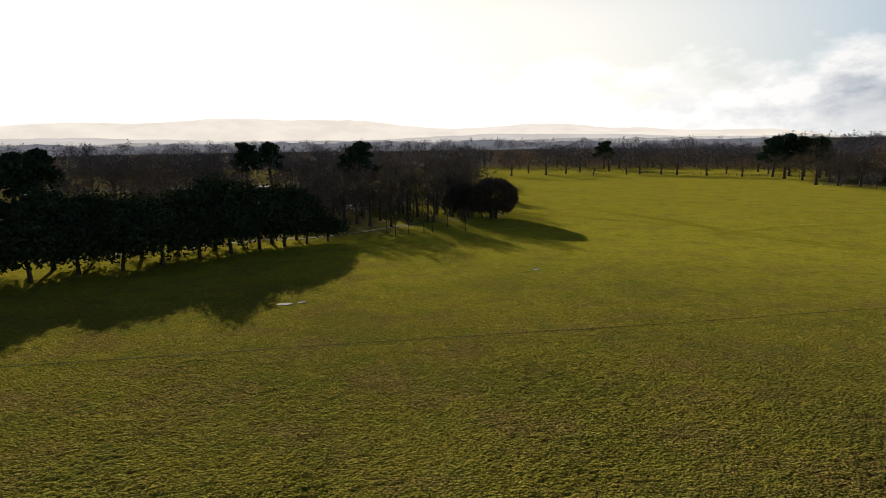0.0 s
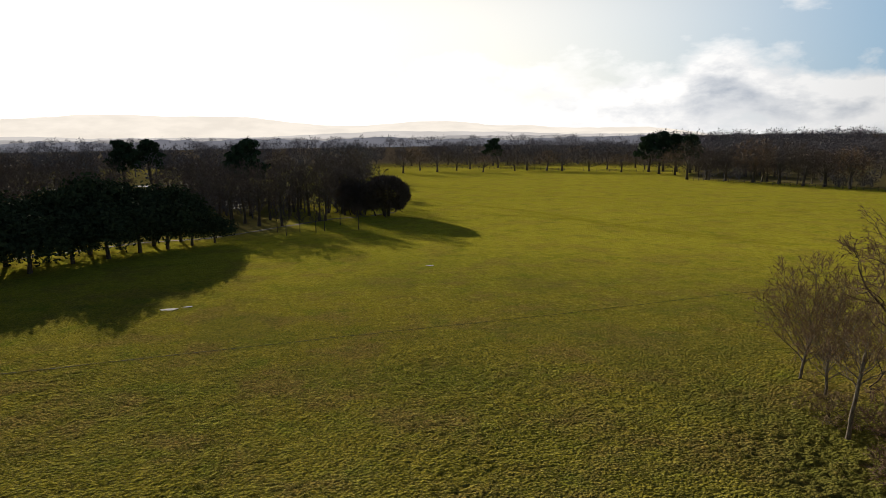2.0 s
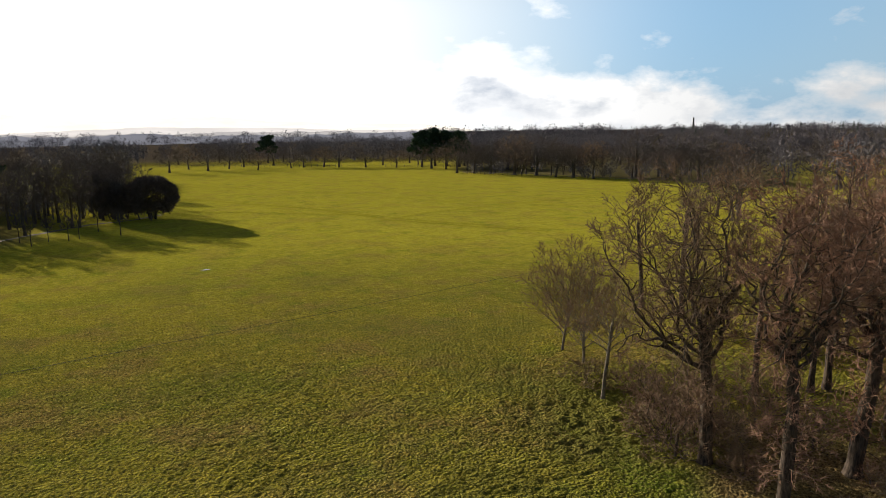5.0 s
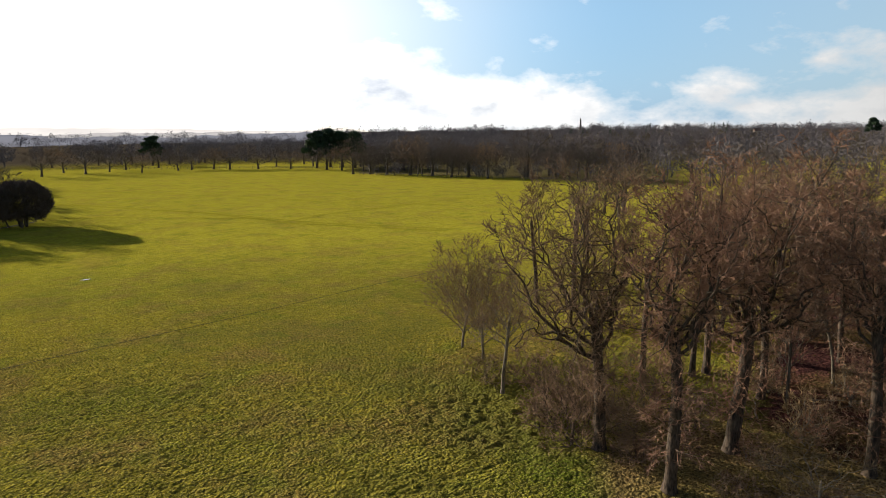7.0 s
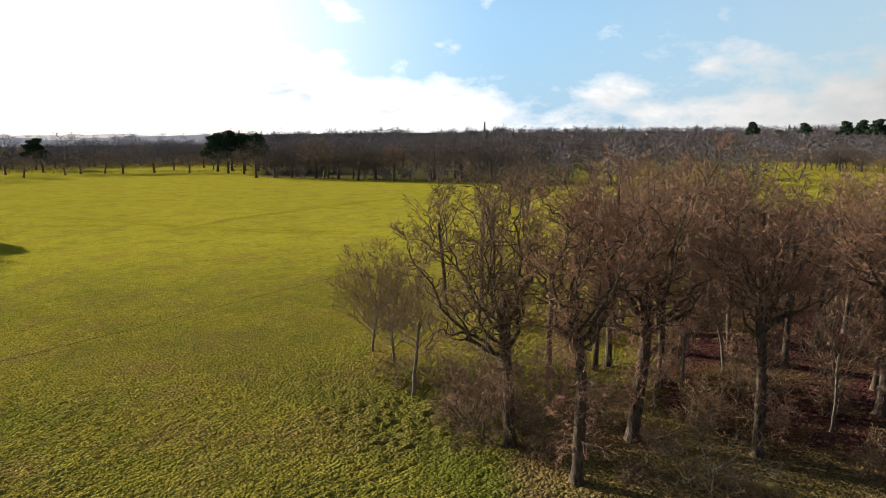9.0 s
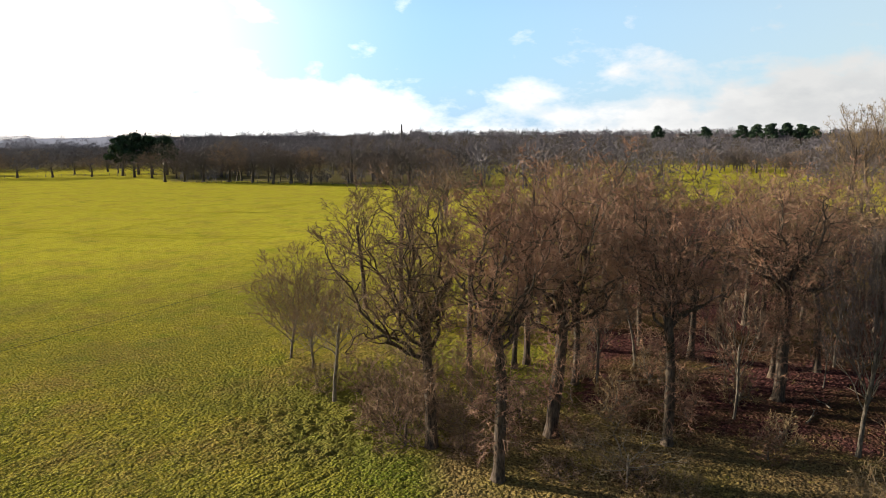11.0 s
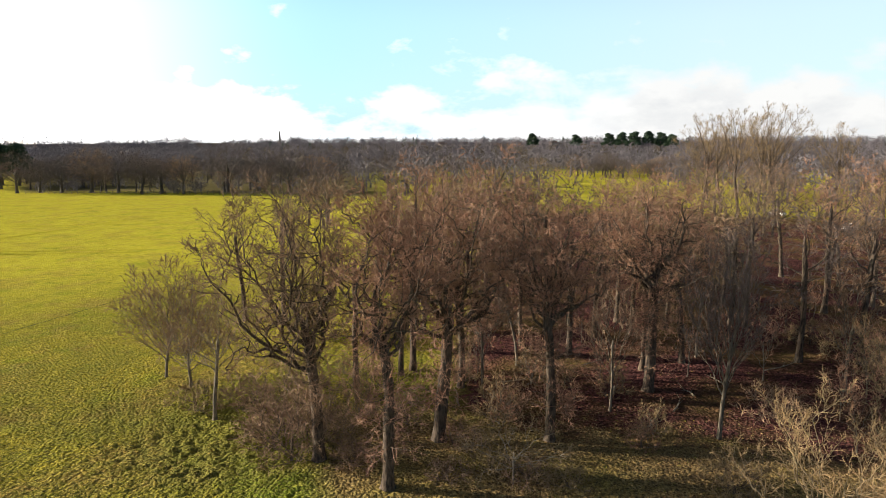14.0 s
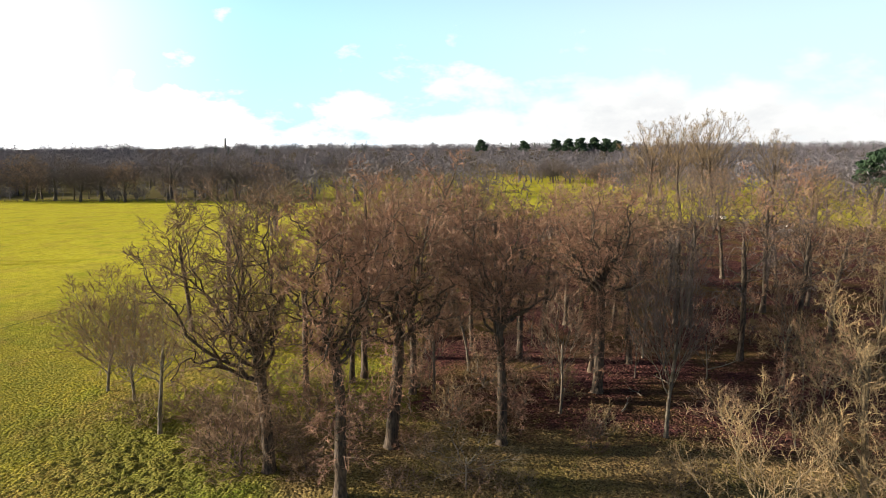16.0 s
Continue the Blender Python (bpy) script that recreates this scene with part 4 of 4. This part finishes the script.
def distant_tree(seed, n=230, size=1.0):
    """A bare crown seen from far off: a ragged dome of fine twig sprays on a trunk."""
    r = np.random.RandomState(seed)
    w = Wood()
    w.tube([Vector((0, 0, -0.3)), Vector((0.2, 0, 4)), Vector((0, 0.3, 9))], [0.4, 0.28, 0.1], 4)
    d = r.normal(size=(n, 3))
    d /= np.linalg.norm(d, axis=1)[:, None]
    d *= (r.uniform(0.25, 1.0, n) ** 0.5)[:, None] * (1 + 0.18 * np.sin(3 * np.arctan2(d[:, 1], d[:, 0]) + seed) * np.cos(2.5 * d[:, 2]))[:, None]
    c = d * np.array([6.0, 6.0, 5.4]) + np.array([0, 0, 6.6])
    u, w2 = r.normal(size=(n, 3)), r.normal(size=(n, 3))
    u /= np.linalg.norm(u, axis=1)[:, None]
    w2 /= np.linalg.norm(w2, axis=1)[:, None]
    v = np.stack([c, c + u * size * r.uniform(0.8, 1.9, n)[:, None], c + (0.35 * u + 0.34 * w2) * size * r.uniform(0.8, 1.8, n)[:, None]], 1).reshape(-1, 3)
    f = np.arange(3 * n).reshape(-1, 3)
    v0, f0 = joined((w, Wood()))
    return np.concatenate([v0, v]), np.concatenate([f0, f + len(v0)])


DISTANT = [distant_tree(800 + i) for i in range(4)]
REMOTE = [distant_tree(810 + i, 110, 1.5) for i in range(4)]


def spire_tree(seed):
    r = np.random.RandomState(seed)
    n = 90
    lift = r.rand(n) ** 0.8
    a = r.uniform(0, 2 * np.pi, n)
    rad = 3.2 * (1.02 - lift) * r.uniform(0.4, 1.0, n)
    c = np.stack([rad * np.cos(a), rad * np.sin(a), 1 + 13 * lift], 1)
    u, w = r.normal(0, 0.55, (n, 3)), r.normal(0, 0.55, (n, 3))
    return np.stack([c + u, c + w, c - u - w * 0.5], 1).reshape(-1, 3), np.arange(3 * n).reshape(-1, 3)


def far_woods(label, az0, az1, d0, d1, count, size, mat, seed, kinds=DISTANT, skip=None):
    r = np.random.RandomState(seed)
    vs, fs, at = [], [], 0
    for k in range(count):
        az, d = r.uniform(az0, az1), d0 + (d1 - d0) * r.rand()
        if skip and skip[0] < az < skip[1] and d < skip[2]:
            continue
        x, y = polar(az, d)
        v, f = kinds[k % len(kinds)]
        a, s = r.uniform(0, 6.28), size * r.uniform(0.7, 1.2)
        ca, sa = math.cos(a) * s, math.sin(a) * s
        vs.append(np.stack([v[:, 0] * ca - v[:, 1] * sa + x, v[:, 0] * sa + v[:, 1] * ca + y, v[:, 2] * s * r.uniform(0.9, 1.1) + float(lie(x, y))], 1))
        fs.append(f + at)
        at += len(v)
    ob = link_mesh("far_woods", np.concatenate(vs).tolist(), np.concatenate(fs).tolist(), mat)
    tagged(ob, label, "woods", kind="stuff")


far_woods("hazy bare woods beyond the park", -40, 36, 430, 900, 400, 1.0, FAR_WOOD_HAZED, 501)
far_woods("hazy bare woods beyond the far fence", 14, 42, 425, 760, 170, 0.95, FAR_WOOD_HAZED, 515)
far_woods("distant hazy woods along the plain", -45, 37, 900, 2200, 320, 1.3, FAR_WOOD_HAZED, 502, REMOTE)
far_woods("brown wooded ridge under the skyline", 38, 108, 560, 960, 850, 0.85, FAR_WOOD_HAZED, 503, REMOTE)
far_woods("brown woods at the foot of the ridge", 38, 108, 425, 580, 170, 0.9, FAR_WOOD_HAZED, 510)
far_woods("low brown woods on the crest of the ridge", 36, 108, 940, 1120, 520, 0.66, FAR_WOOD_HAZED, 509, REMOTE)
far_woods("low brown woods behind the crest", 36, 108, 1120, 1260, 300, 0.85, FAR_WOOD_HAZED, 511, REMOTE)
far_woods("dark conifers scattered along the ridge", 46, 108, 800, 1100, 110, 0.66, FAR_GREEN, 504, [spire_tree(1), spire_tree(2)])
far_woods("brown woods beyond the clearing", 50, 108, 230, 440, 230, 0.95, FAR_WOOD_HAZED, 505, skip=(71, 79, 345))
far_woods("low brown scrub at the edge of the corner wood", 30, 40, 292, 316, 24, 0.40, FAR_WOOD_HAZED, 512)
far_woods("low brown scrub under the corner wood", 39, 51, 264, 292, 34, 0.42, FAR_WOOD_HAZED, 513)
far_woods("low grey scrub under the trees behind the evergreens", -13, 4, 166, 215, 105, 0.46, FAR_WOOD_HAZED, 514)
far_woods("dark bare wood at the field corner", 29.5, 53, 315, 430, 95, 0.84, FAR_WOOD_SHADED, 507)
far_woods("uneven brown woods along the skyline", 27, 42, 800, 1250, 190, 1.45, FAR_WOOD_HAZED, 516, REMOTE)
far_woods("low brown woods where the ridge begins", 41, 50, 900, 1200, 70, 1.0, FAR_WOOD_HAZED, 517, REMOTE)
far_woods("grey bare wood behind the evergreens", -38, 4, 250, 420, 100, 1.1, FAR_WOOD_HAZED, 508)


# ---- monument on the ridge ----
def monument():
    x, y = polar(48.05, 930)
    ob = new("monument")
    ob.matrix_basis = pose(x, y, float(ground_height(x, y, False)))
    stone = material("old_stone", lambda n: (n.mix(n.ramp(n.noise(place(n), 1.2), 0.35, 0.7), (0.09, 0.08, 0.075), (0.15, 0.135, 0.12)), None, {}))
    for nm, z0, z1, w0, w1 in (("pedestal", -1, 8, 1.8, 1.7), ("shaft", 8, 18.0, 1.2, 0.95), ("cap", 18.0, 20.5, 1.05, 0.2)):
        bm = bmesh.new()
        bmesh.ops.create_cone(bm, cap_ends=True, segments=8, radius1=w0, radius2=w1, depth=z1 - z0, matrix=Matrix.Translation((0, 0, (z0 + z1) / 2)))
        part(nm, bm, stone, ob)
    tagged(ob, "tall slender stone monument on the ridge", "monument")


monument()


# ---- marks on the field ----
def strip(name, pts, width, mat, label, category, lift=0.03, rise=0.0, step_len=1.2, kind="structure", wobble=0.0):
    """A narrow band that lies on the ground along a line of places."""
    rng3 = random.Random(len(pts) * 7 + int(width * 100))
    line = []
    for (x0, y0), (x1, y1) in zip(pts, pts[1:]):
        k = max(1, int(math.hypot(x1 - x0, y1 - y0) / step_len))
        line += [(x0 + (x1 - x0) * i / k, y0 + (y1 - y0) * i / k) for i in range(k)]
    line.append(pts[-1])
    v, f = [], []
    for i, (x, y) in enumerate(line):
        a, b = line[max(i - 1, 0)], line[min(i + 1, len(line) - 1)]
        d = Vector((b[0] - a[0], b[1] - a[1], 0)).normalized()
        n = Vector((-d.y, d.x, 0))
        w = width * (1 + rng3.uniform(-0.3, 0.3))
        o = n * rng3.uniform(-wobble, wobble)
        for s, up in ((-0.5, 0.0), (0.0, rise), (0.5, 0.0)):
            p = Vector((x, y, 0)) + n * (s * w) + o
            v.append((p.x, p.y, float(ground_height(p.x, p.y)) + lift + up))
    for i in range(len(line) - 1):
        for s in (0, 1):
            f.append((i * 3 + s, i * 3 + 3 + s, i * 3 + 4 + s, i * 3 + 1 + s))
    ob = link_mesh(name, v, f, mat, smooth=True)
    return tagged(ob, label, category, kind=kind)


RUT = material("wet_rut", lambda n: (n.mix(n.noise(world_place(n), 1.5), (0.025, 0.028, 0.010), (0.055, 0.065, 0.015)), None, {}), 0.9)
FAINT = material("flattened_grass", lambda n: (n.mix(n.noise(world_place(n), 0.6), (0.27, 0.265, 0.027), (0.40, 0.37, 0.035)), None, {}), 1.0, 0.0)
GRAVEL = material("gravel", lambda n: (n.mix(n.noise(world_place(n), 3.0), (0.10, 0.088, 0.072), (0.16, 0.145, 0.12)), None, {}), 0.9)
WATER = material("standing_water", lambda n: ((0.02, 0.025, 0.02), (n.noise(world_place(n), 1.5), 0.05, 0.05), {}), 0.06, 0.5)

strip("drainage_line", [(-58, 53.9), (-37, 57.6), (-13.8, 61.7), (19.2, 67.2), (49.3, 72.5), (62, 74.8)], 0.14, RUT, "thin dark drainage line straight across the pasture", "ditch", 0.03, 0.02, wobble=0.05)
for pts in ([(10, 228), (31, 202), (52, 158), (59, 131), (77, 102)], [(12, 222), (33, 198), (54, 156), (62, 131), (80, 103)], [(28, 262), (50, 233), (74, 193), (87, 159), (108, 132)], [(56, 132), (71, 139), (111, 147), (150, 152)], [(-2, 190), (30, 168), (58, 142)]):
    strip("wheel_track", pts, 0.7, FAINT, "faint old wheel track pressed into the grass", "track", 0.05, wobble=0.1, step_len=2.5)
strip("path", [polar(*q) for q in ((-30, 128), (-22, 128), (-14, 136), (-9, 137), (-7.1, 140), (-4, 147), (-1, 154), (0.9, 159), (4, 163), (6, 170))], 1.1, GRAVEL, "pale gravel path along the wood edge", "path", 0.05, 0.03, 2.0)


def pool(x, y, r, stretch, label, seed):
    rng3 = random.Random(seed)
    n = 18
    v = [(r * stretch * math.cos(2 * math.pi * i / n) * rng3.uniform(0.7, 1.2), r * math.sin(2 * math.pi * i / n) * rng3.uniform(0.6, 1.2), 0) for i in range(n)]
    ob = link_mesh("puddle", v, [tuple(range(n))], WATER)
    ob.matrix_basis = pose(x, y, float(ground_height(x, y)) + 0.045, 0, 0, rng3.uniform(-15, 15))
    return tagged(ob, label, "puddle", kind="structure")


for i, (x, y, r) in enumerate(PUDDLES):
    pool(x, y, r * 0.42, 1.7, "small bright puddle in the wet grass", i)
for i, (az, d, r, st) in enumerate(((-13.4, 297, 3.5, 5.0), (-20.5, 300, 3.0, 4.5), (-17.3, 300, 2.5, 4.0), (-8.8, 205, 2.6, 2.4), (-7.4, 192, 2.0, 2.5), (-6.2, 200, 1.6, 2.5), (-24, 304, 2.2, 4.0))):
    pool(*polar(az, d), r, st, "flooded ground shining between the trees", 20 + i)


# ---- grass tufts over the near pasture ----
def tufts(name, az0, az1, d0, d1, count, size, mat, label, seed, mask):
    r = np.random.RandomState(seed)
    az = np.radians(r.uniform(az0, az1, count))
    d = d0 * (d1 / d0) ** r.rand(count)
    x, y = d * np.sin(az), d * np.cos(az)
    keep = r.rand(count) < mask(x, y)
    x, y = x[keep], y[keep]
    m = len(x)
    blades = 3
    z = ground_height(x, y) - 0.02
    base = np.stack([x, y, z], 1)[:, None, :] + np.concatenate([r.normal(0, size * 0.35, (m, blades, 2)), np.zeros((m, blades, 1))], 2)
    a = r.uniform(0, 2 * np.pi, (m, blades))
    w = size * 0.17
    side = np.stack([np.cos(a), np.sin(a), 0 * a], 2) * w
    tip = np.concatenate([r.normal(0, size * 0.45, (m, blades, 2)), size * r.uniform(0.5, 1.2, (m, blades, 1))], 2)
    v = np.stack([base - side, base + side, base + tip], 2).reshape(-1, 3)
    f = np.arange(len(v)).reshape(-1, 3)
    tagged(link_mesh(name, v.tolist(), f.tolist(), mat), label, "grass", kind="stuff")


def open_field(x, y):
    az = np.degrees(np.arctan2(x, y))
    return np.clip(value_noise(x / 1.7, y / 1.7, 5) * 1.5 - 0.2, 0, 1) * (1 - 0.9 * step(50, 56, az))


tufts("grass", -36, 102, 31, 90, 52000, 0.12, GRASS_TUFT, "short tufted green pasture grass", 601, open_field)


def wood_edge(x, y):
    d, az = np.hypot(x, y), np.degrees(np.arctan2(x, y))
    return np.clip(0.8 * step(49, 58, az) * (1 - step(45, 52, d)) + worn_at(x, y) * 0.5 - 0.15, 0, 0.7) * np.clip(value_noise(x / 1.3, y / 1.3, 2) * 2.2 - 0.5, 0, 1)


tufts("dry_grass", 34, 100, 31, 60, 40000, 0.11, DRY_TUFT, "pale dry grass at the wood edge", 602, wood_edge)


# ---- parked cars beyond the wood ----
CAR_PAINT = material("white_paint", lambda n: (n.mix(n.noise(place(n), 2.0), (0.78, 0.78, 0.77), (0.70, 0.70, 0.68)), None, {}), 0.3, 0.5)
CAR_GLASS = material("car_glass", lambda n: ((0.02, 0.025, 0.03), None, {}), 0.08, 0.5)
RIM = material("rim_metal", lambda n: ((0.5, 0.5, 0.5), None, {"Metallic": 1.0}), 0.35, 0.5)
RUBBER = material("tyre_rubber", lambda n: ((0.02, 0.02, 0.02), None, {}), 0.8)


def prism(profile, width, inset=0.0):
    """A side profile (length, height) drawn out across the width; the upper edge may lean in."""
    bm = bmesh.new()
    top = max(z for _, z in profile)
    low = min(z for _, z in profile)
    rows = []
    for s in (-1, 1):
        rows.append([bm.verts.new((x, s * (width / 2 - inset * (z - low) / (top - low + 1e-6)), z)) for x, z in profile])
    n = len(profile)
    bm.faces.new(rows[0])
    bm.faces.new(rows[1][::-1])
    for i in range(n):
        j = (i + 1) % n
        bm.faces.new((rows[0][j], rows[0][i], rows[1][i], rows[1][j]))
    bmesh.ops.recalc_face_normals(bm, faces=bm.faces)
    bmesh.ops.bevel(bm, geom=bm.edges[:], offset=0.04, segments=2, affect="EDGES")
    return bm


def parked_car():
    ob = new("parked_car")
    part("body", prism([(-2.1, 0.35), (2.1, 0.35), (2.15, 0.7), (1.9, 0.88), (0.9, 0.98), (-1.9, 1.0), (-2.15, 0.75)], 1.74, 0.05), CAR_PAINT, ob)
    part("cabin", prism([(1.0, 0.95), (0.35, 1.42), (-1.3, 1.45), (-1.95, 0.97)], 1.60, 0.20), CAR_GLASS, ob, "dark glazed cabin")
    part("roof", prism([(0.35, 1.42), (0.2, 1.50), (-1.2, 1.52), (-1.35, 1.44)], 1.30, 0.06), CAR_PAINT, ob)
    for x in (-1.35, 1.35):
        for y in (-0.82, 0.82):
            bm = bmesh.new()
            bmesh.ops.create_cone(bm, cap_ends=True, segments=16, radius1=0.32, radius2=0.32, depth=0.2, matrix=Matrix.Translation((x, y, 0.32)) @ Matrix.Rotation(math.pi / 2, 4, "X"))
            wheel = part("wheel", bm, RUBBER, ob)
            bm = bmesh.new()
            bmesh.ops.create_cone(bm, cap_ends=True, segments=12, radius1=0.2, radius2=0.2, depth=0.22, matrix=Matrix.Translation((x, y, 0.32)) @ Matrix.Rotation(math.pi / 2, 4, "X"))
            part("rim", bm, RIM, wheel, "pale metal rim")
    return tagged(ob, "white car parked on grass among bare trees", "car", "parked cars")


car = parked_car()
set_at(car, foot(91.7, 164, 95, sink=0))
copy_thing(car, foot(87.1, 186, 60, sink=0))
copy_thing(car, foot(2.4, 176, 20, sink=0))


# ---- slim staked saplings along the path ----
STAKED = plant_tree("path_sapling", grow_tree(700, 5.2, 0.09, 0.42, 6, 0.22, "far", 0.38, 0.12, 0.08, twig=0.6, thick=0.6), (BARK_DARK, TWIG_DARK), "small sapling beside the gravel path", group="path saplings")
for k, (az, d) in enumerate(((-2.9, 135), (-0.5, 138), (0.2, 140), (3.0, 141), (-1.8, 139), (-3.6, 141), (1.5, 148))):
    m = foot(az, d, k * 50, 0.9 + 0.05 * (k % 4))
    set_at(STAKED, m) if not k else copy_thing(STAKED, m)


# ---- post and rail fence at the far side of the field ----
FENCE_WOOD = material("fence_wood", lambda n: (n.mix(n.noise(place(n), 6.0), (0.10, 0.085, 0.07), (0.2, 0.17, 0.14)), None, {}))


def fence(az0, az1, d0, d1, count):
    ob = new("fence")
    x0, y0 = polar(az0, d0)
    x1, y1 = polar(az1, d1)
    bm = bmesh.new()
    bmesh.ops.create_cone(bm, cap_ends=True, segments=6, radius1=0.09, radius2=0.07, depth=1.5, matrix=Matrix.Translation((0, 0, 0.65)))
    post = part("post", bm, FENCE_WOOD, ob)
    for k in range(count):
        p = post if not k else link_mesh("post", None, None, None, ob, data=post.data)
        p.matrix_basis = pose(x0 + (x1 - x0) * k / (count - 1), y0 + (y1 - y0) * k / (count - 1), 0)
    for z in (0.6, 1.1):
        w = Wood()
        w.tube([Vector((x0, y0, z)), Vector(((x0 + x1) / 2, (y0 + y1) / 2, z)), Vector((x1, y1, z))], [0.05] * 3, 4, False)
        link_mesh("rail", w.v, w.f, FENCE_WOOD, ob)
    tagged(ob, "weathered post and rail fence across the park", "fence")


fence(8, 29.5, 402, 340, 46)
fence(30, 46, 290, 250, 40)


# ---- fallen branches on the leaf litter ----
for k, (az, d, l) in enumerate(((70.5, 55, 4.0), (75, 50, 2.6), (80.5, 48.5, 3.4), (73, 57, 2.2), (66, 52, 3.0), (84.5, 55, 3.0), (78.5, 45, 2.4), (87, 60, 3.6), (62.5, 47, 2.2), (82, 52, 2.0))):
    rng4 = random.Random(900 + k)
    w = Wood()
    pts = wander(rng4, Vector((0, 0, 0.08)), Vector((1, 0, 0.02)), l, 5, 0.12, 0.0)
    pts = [Vector((p.x, p.y, max(0.06, p.z))) for p in pts]
    w.tube(pts, [0.07, 0.06, 0.05, 0.04, 0.03, 0.01], 6)
    for q in range(3):
        p, dd = along(pts, 0.3 + 0.22 * q)
        w.tube([p, p + off(rng4, dd, 40, 0.2) * 0.9], [0.03, 0.008], 4)
    ob = link_mesh("fallen_branch", w.v, w.f, BARK_PALE, smooth=True)
    tagged(ob, "pale dead branch fallen on brown leaf litter", "branch", "fallen branches")
    set_at(ob, foot(az, d, rng4.uniform(-70, 70), sink=-0.02))


# ---- far buildings: pale sheds on the plain, houses on the ridge ----
HOUSE_WALL = material("house_wall", lambda n: (n.mix(n.noise(place(n), 0.6), (0.20, 0.175, 0.16), (0.27, 0.24, 0.22)), None, {}))
SHED_WALL = material("pale_shed", lambda n: (n.mix(n.noise(place(n), 0.3), (0.72, 0.72, 0.70), (0.80, 0.80, 0.78)), None, {}), 0.5)
ROOF_TILE = material("roof_tile", lambda n: (n.mix(n.noise(place(n), 1.0), (0.12, 0.08, 0.065), (0.20, 0.13, 0.10)), None, {}))
PANE = material("window_pane", lambda n: ((0.03, 0.035, 0.04), None, {}), 0.1, 0.5)


def building(name, w, d, h, rise, mats, label, panes=0):
    ob = new(name)
    bm = bmesh.new()
    bmesh.ops.create_cube(bm, size=1, matrix=Matrix.Translation((0, 0, h / 2 - 0.3)) @ Matrix.Diagonal((w, d, h + 0.6, 1)))
    part("wall", bm, mats[0], ob)
    bm = bmesh.new()
    q = [bm.verts.new(c) for c in ((-w / 2 - 0.4, -d / 2 - 0.4, h), (w / 2 + 0.4, -d / 2 - 0.4, h), (w / 2 + 0.4, d / 2 + 0.4, h), (-w / 2 - 0.4, d / 2 + 0.4, h), (-w / 2 - 0.4, 0, h + rise), (w / 2 + 0.4, 0, h + rise))]
    for f in ((0, 1, 5, 4), (2, 3, 4, 5), (0, 4, 3), (1, 2, 5), (3, 2, 1, 0)):
        bm.faces.new([q[i] for i in f])
    part("roof", bm, mats[1], ob)
    for k in range(panes):
        bm = bmesh.new()
        bmesh.ops.create_cube(bm, size=1, matrix=Matrix.Translation((-w / 2 + w * (k % 4 + 0.5) / 4, -d / 2 - 0.03, 1.6 + 2.7 * (k // 4))) @ Matrix.Diagonal((1.2, 0.08, 1.3, 1)))
        part("window", bm, PANE, ob)
    return tagged(ob, label, "building", "far buildings")


home = building("house", 11, 8, 5.6, 3.4, (HOUSE_WALL, ROOF_TILE), "pale two-storey house among ridge trees", 8)
for k, (az, d) in enumerate(((59.5, 905), (61.2, 930), (63.0, 890), (65.5, 920), (67.4, 900), (70.2, 940), (56.2, 930), (73.5, 910))):
    m = foot(az, d, 180 - az + 20 * (k % 3), 0.9 + 0.1 * (k % 3), sink=4.2)
    set_at(home, m) if not k else copy_thing(home, m)
shed = building("warehouse", 70, 25, 8, 1.5, (SHED_WALL, SHED_WALL), "long pale warehouse on the hazy plain")
for k, (az, d) in enumerate(((-24, 1500), (-17.5, 1650), (-13, 1550), (-9.5, 1800), (-20, 1900))):
    m = foot(az, d, 180 - az, 1.0, sink=0, tall=0.7)
    set_at(shed, m) if not k else copy_thing(shed, m)
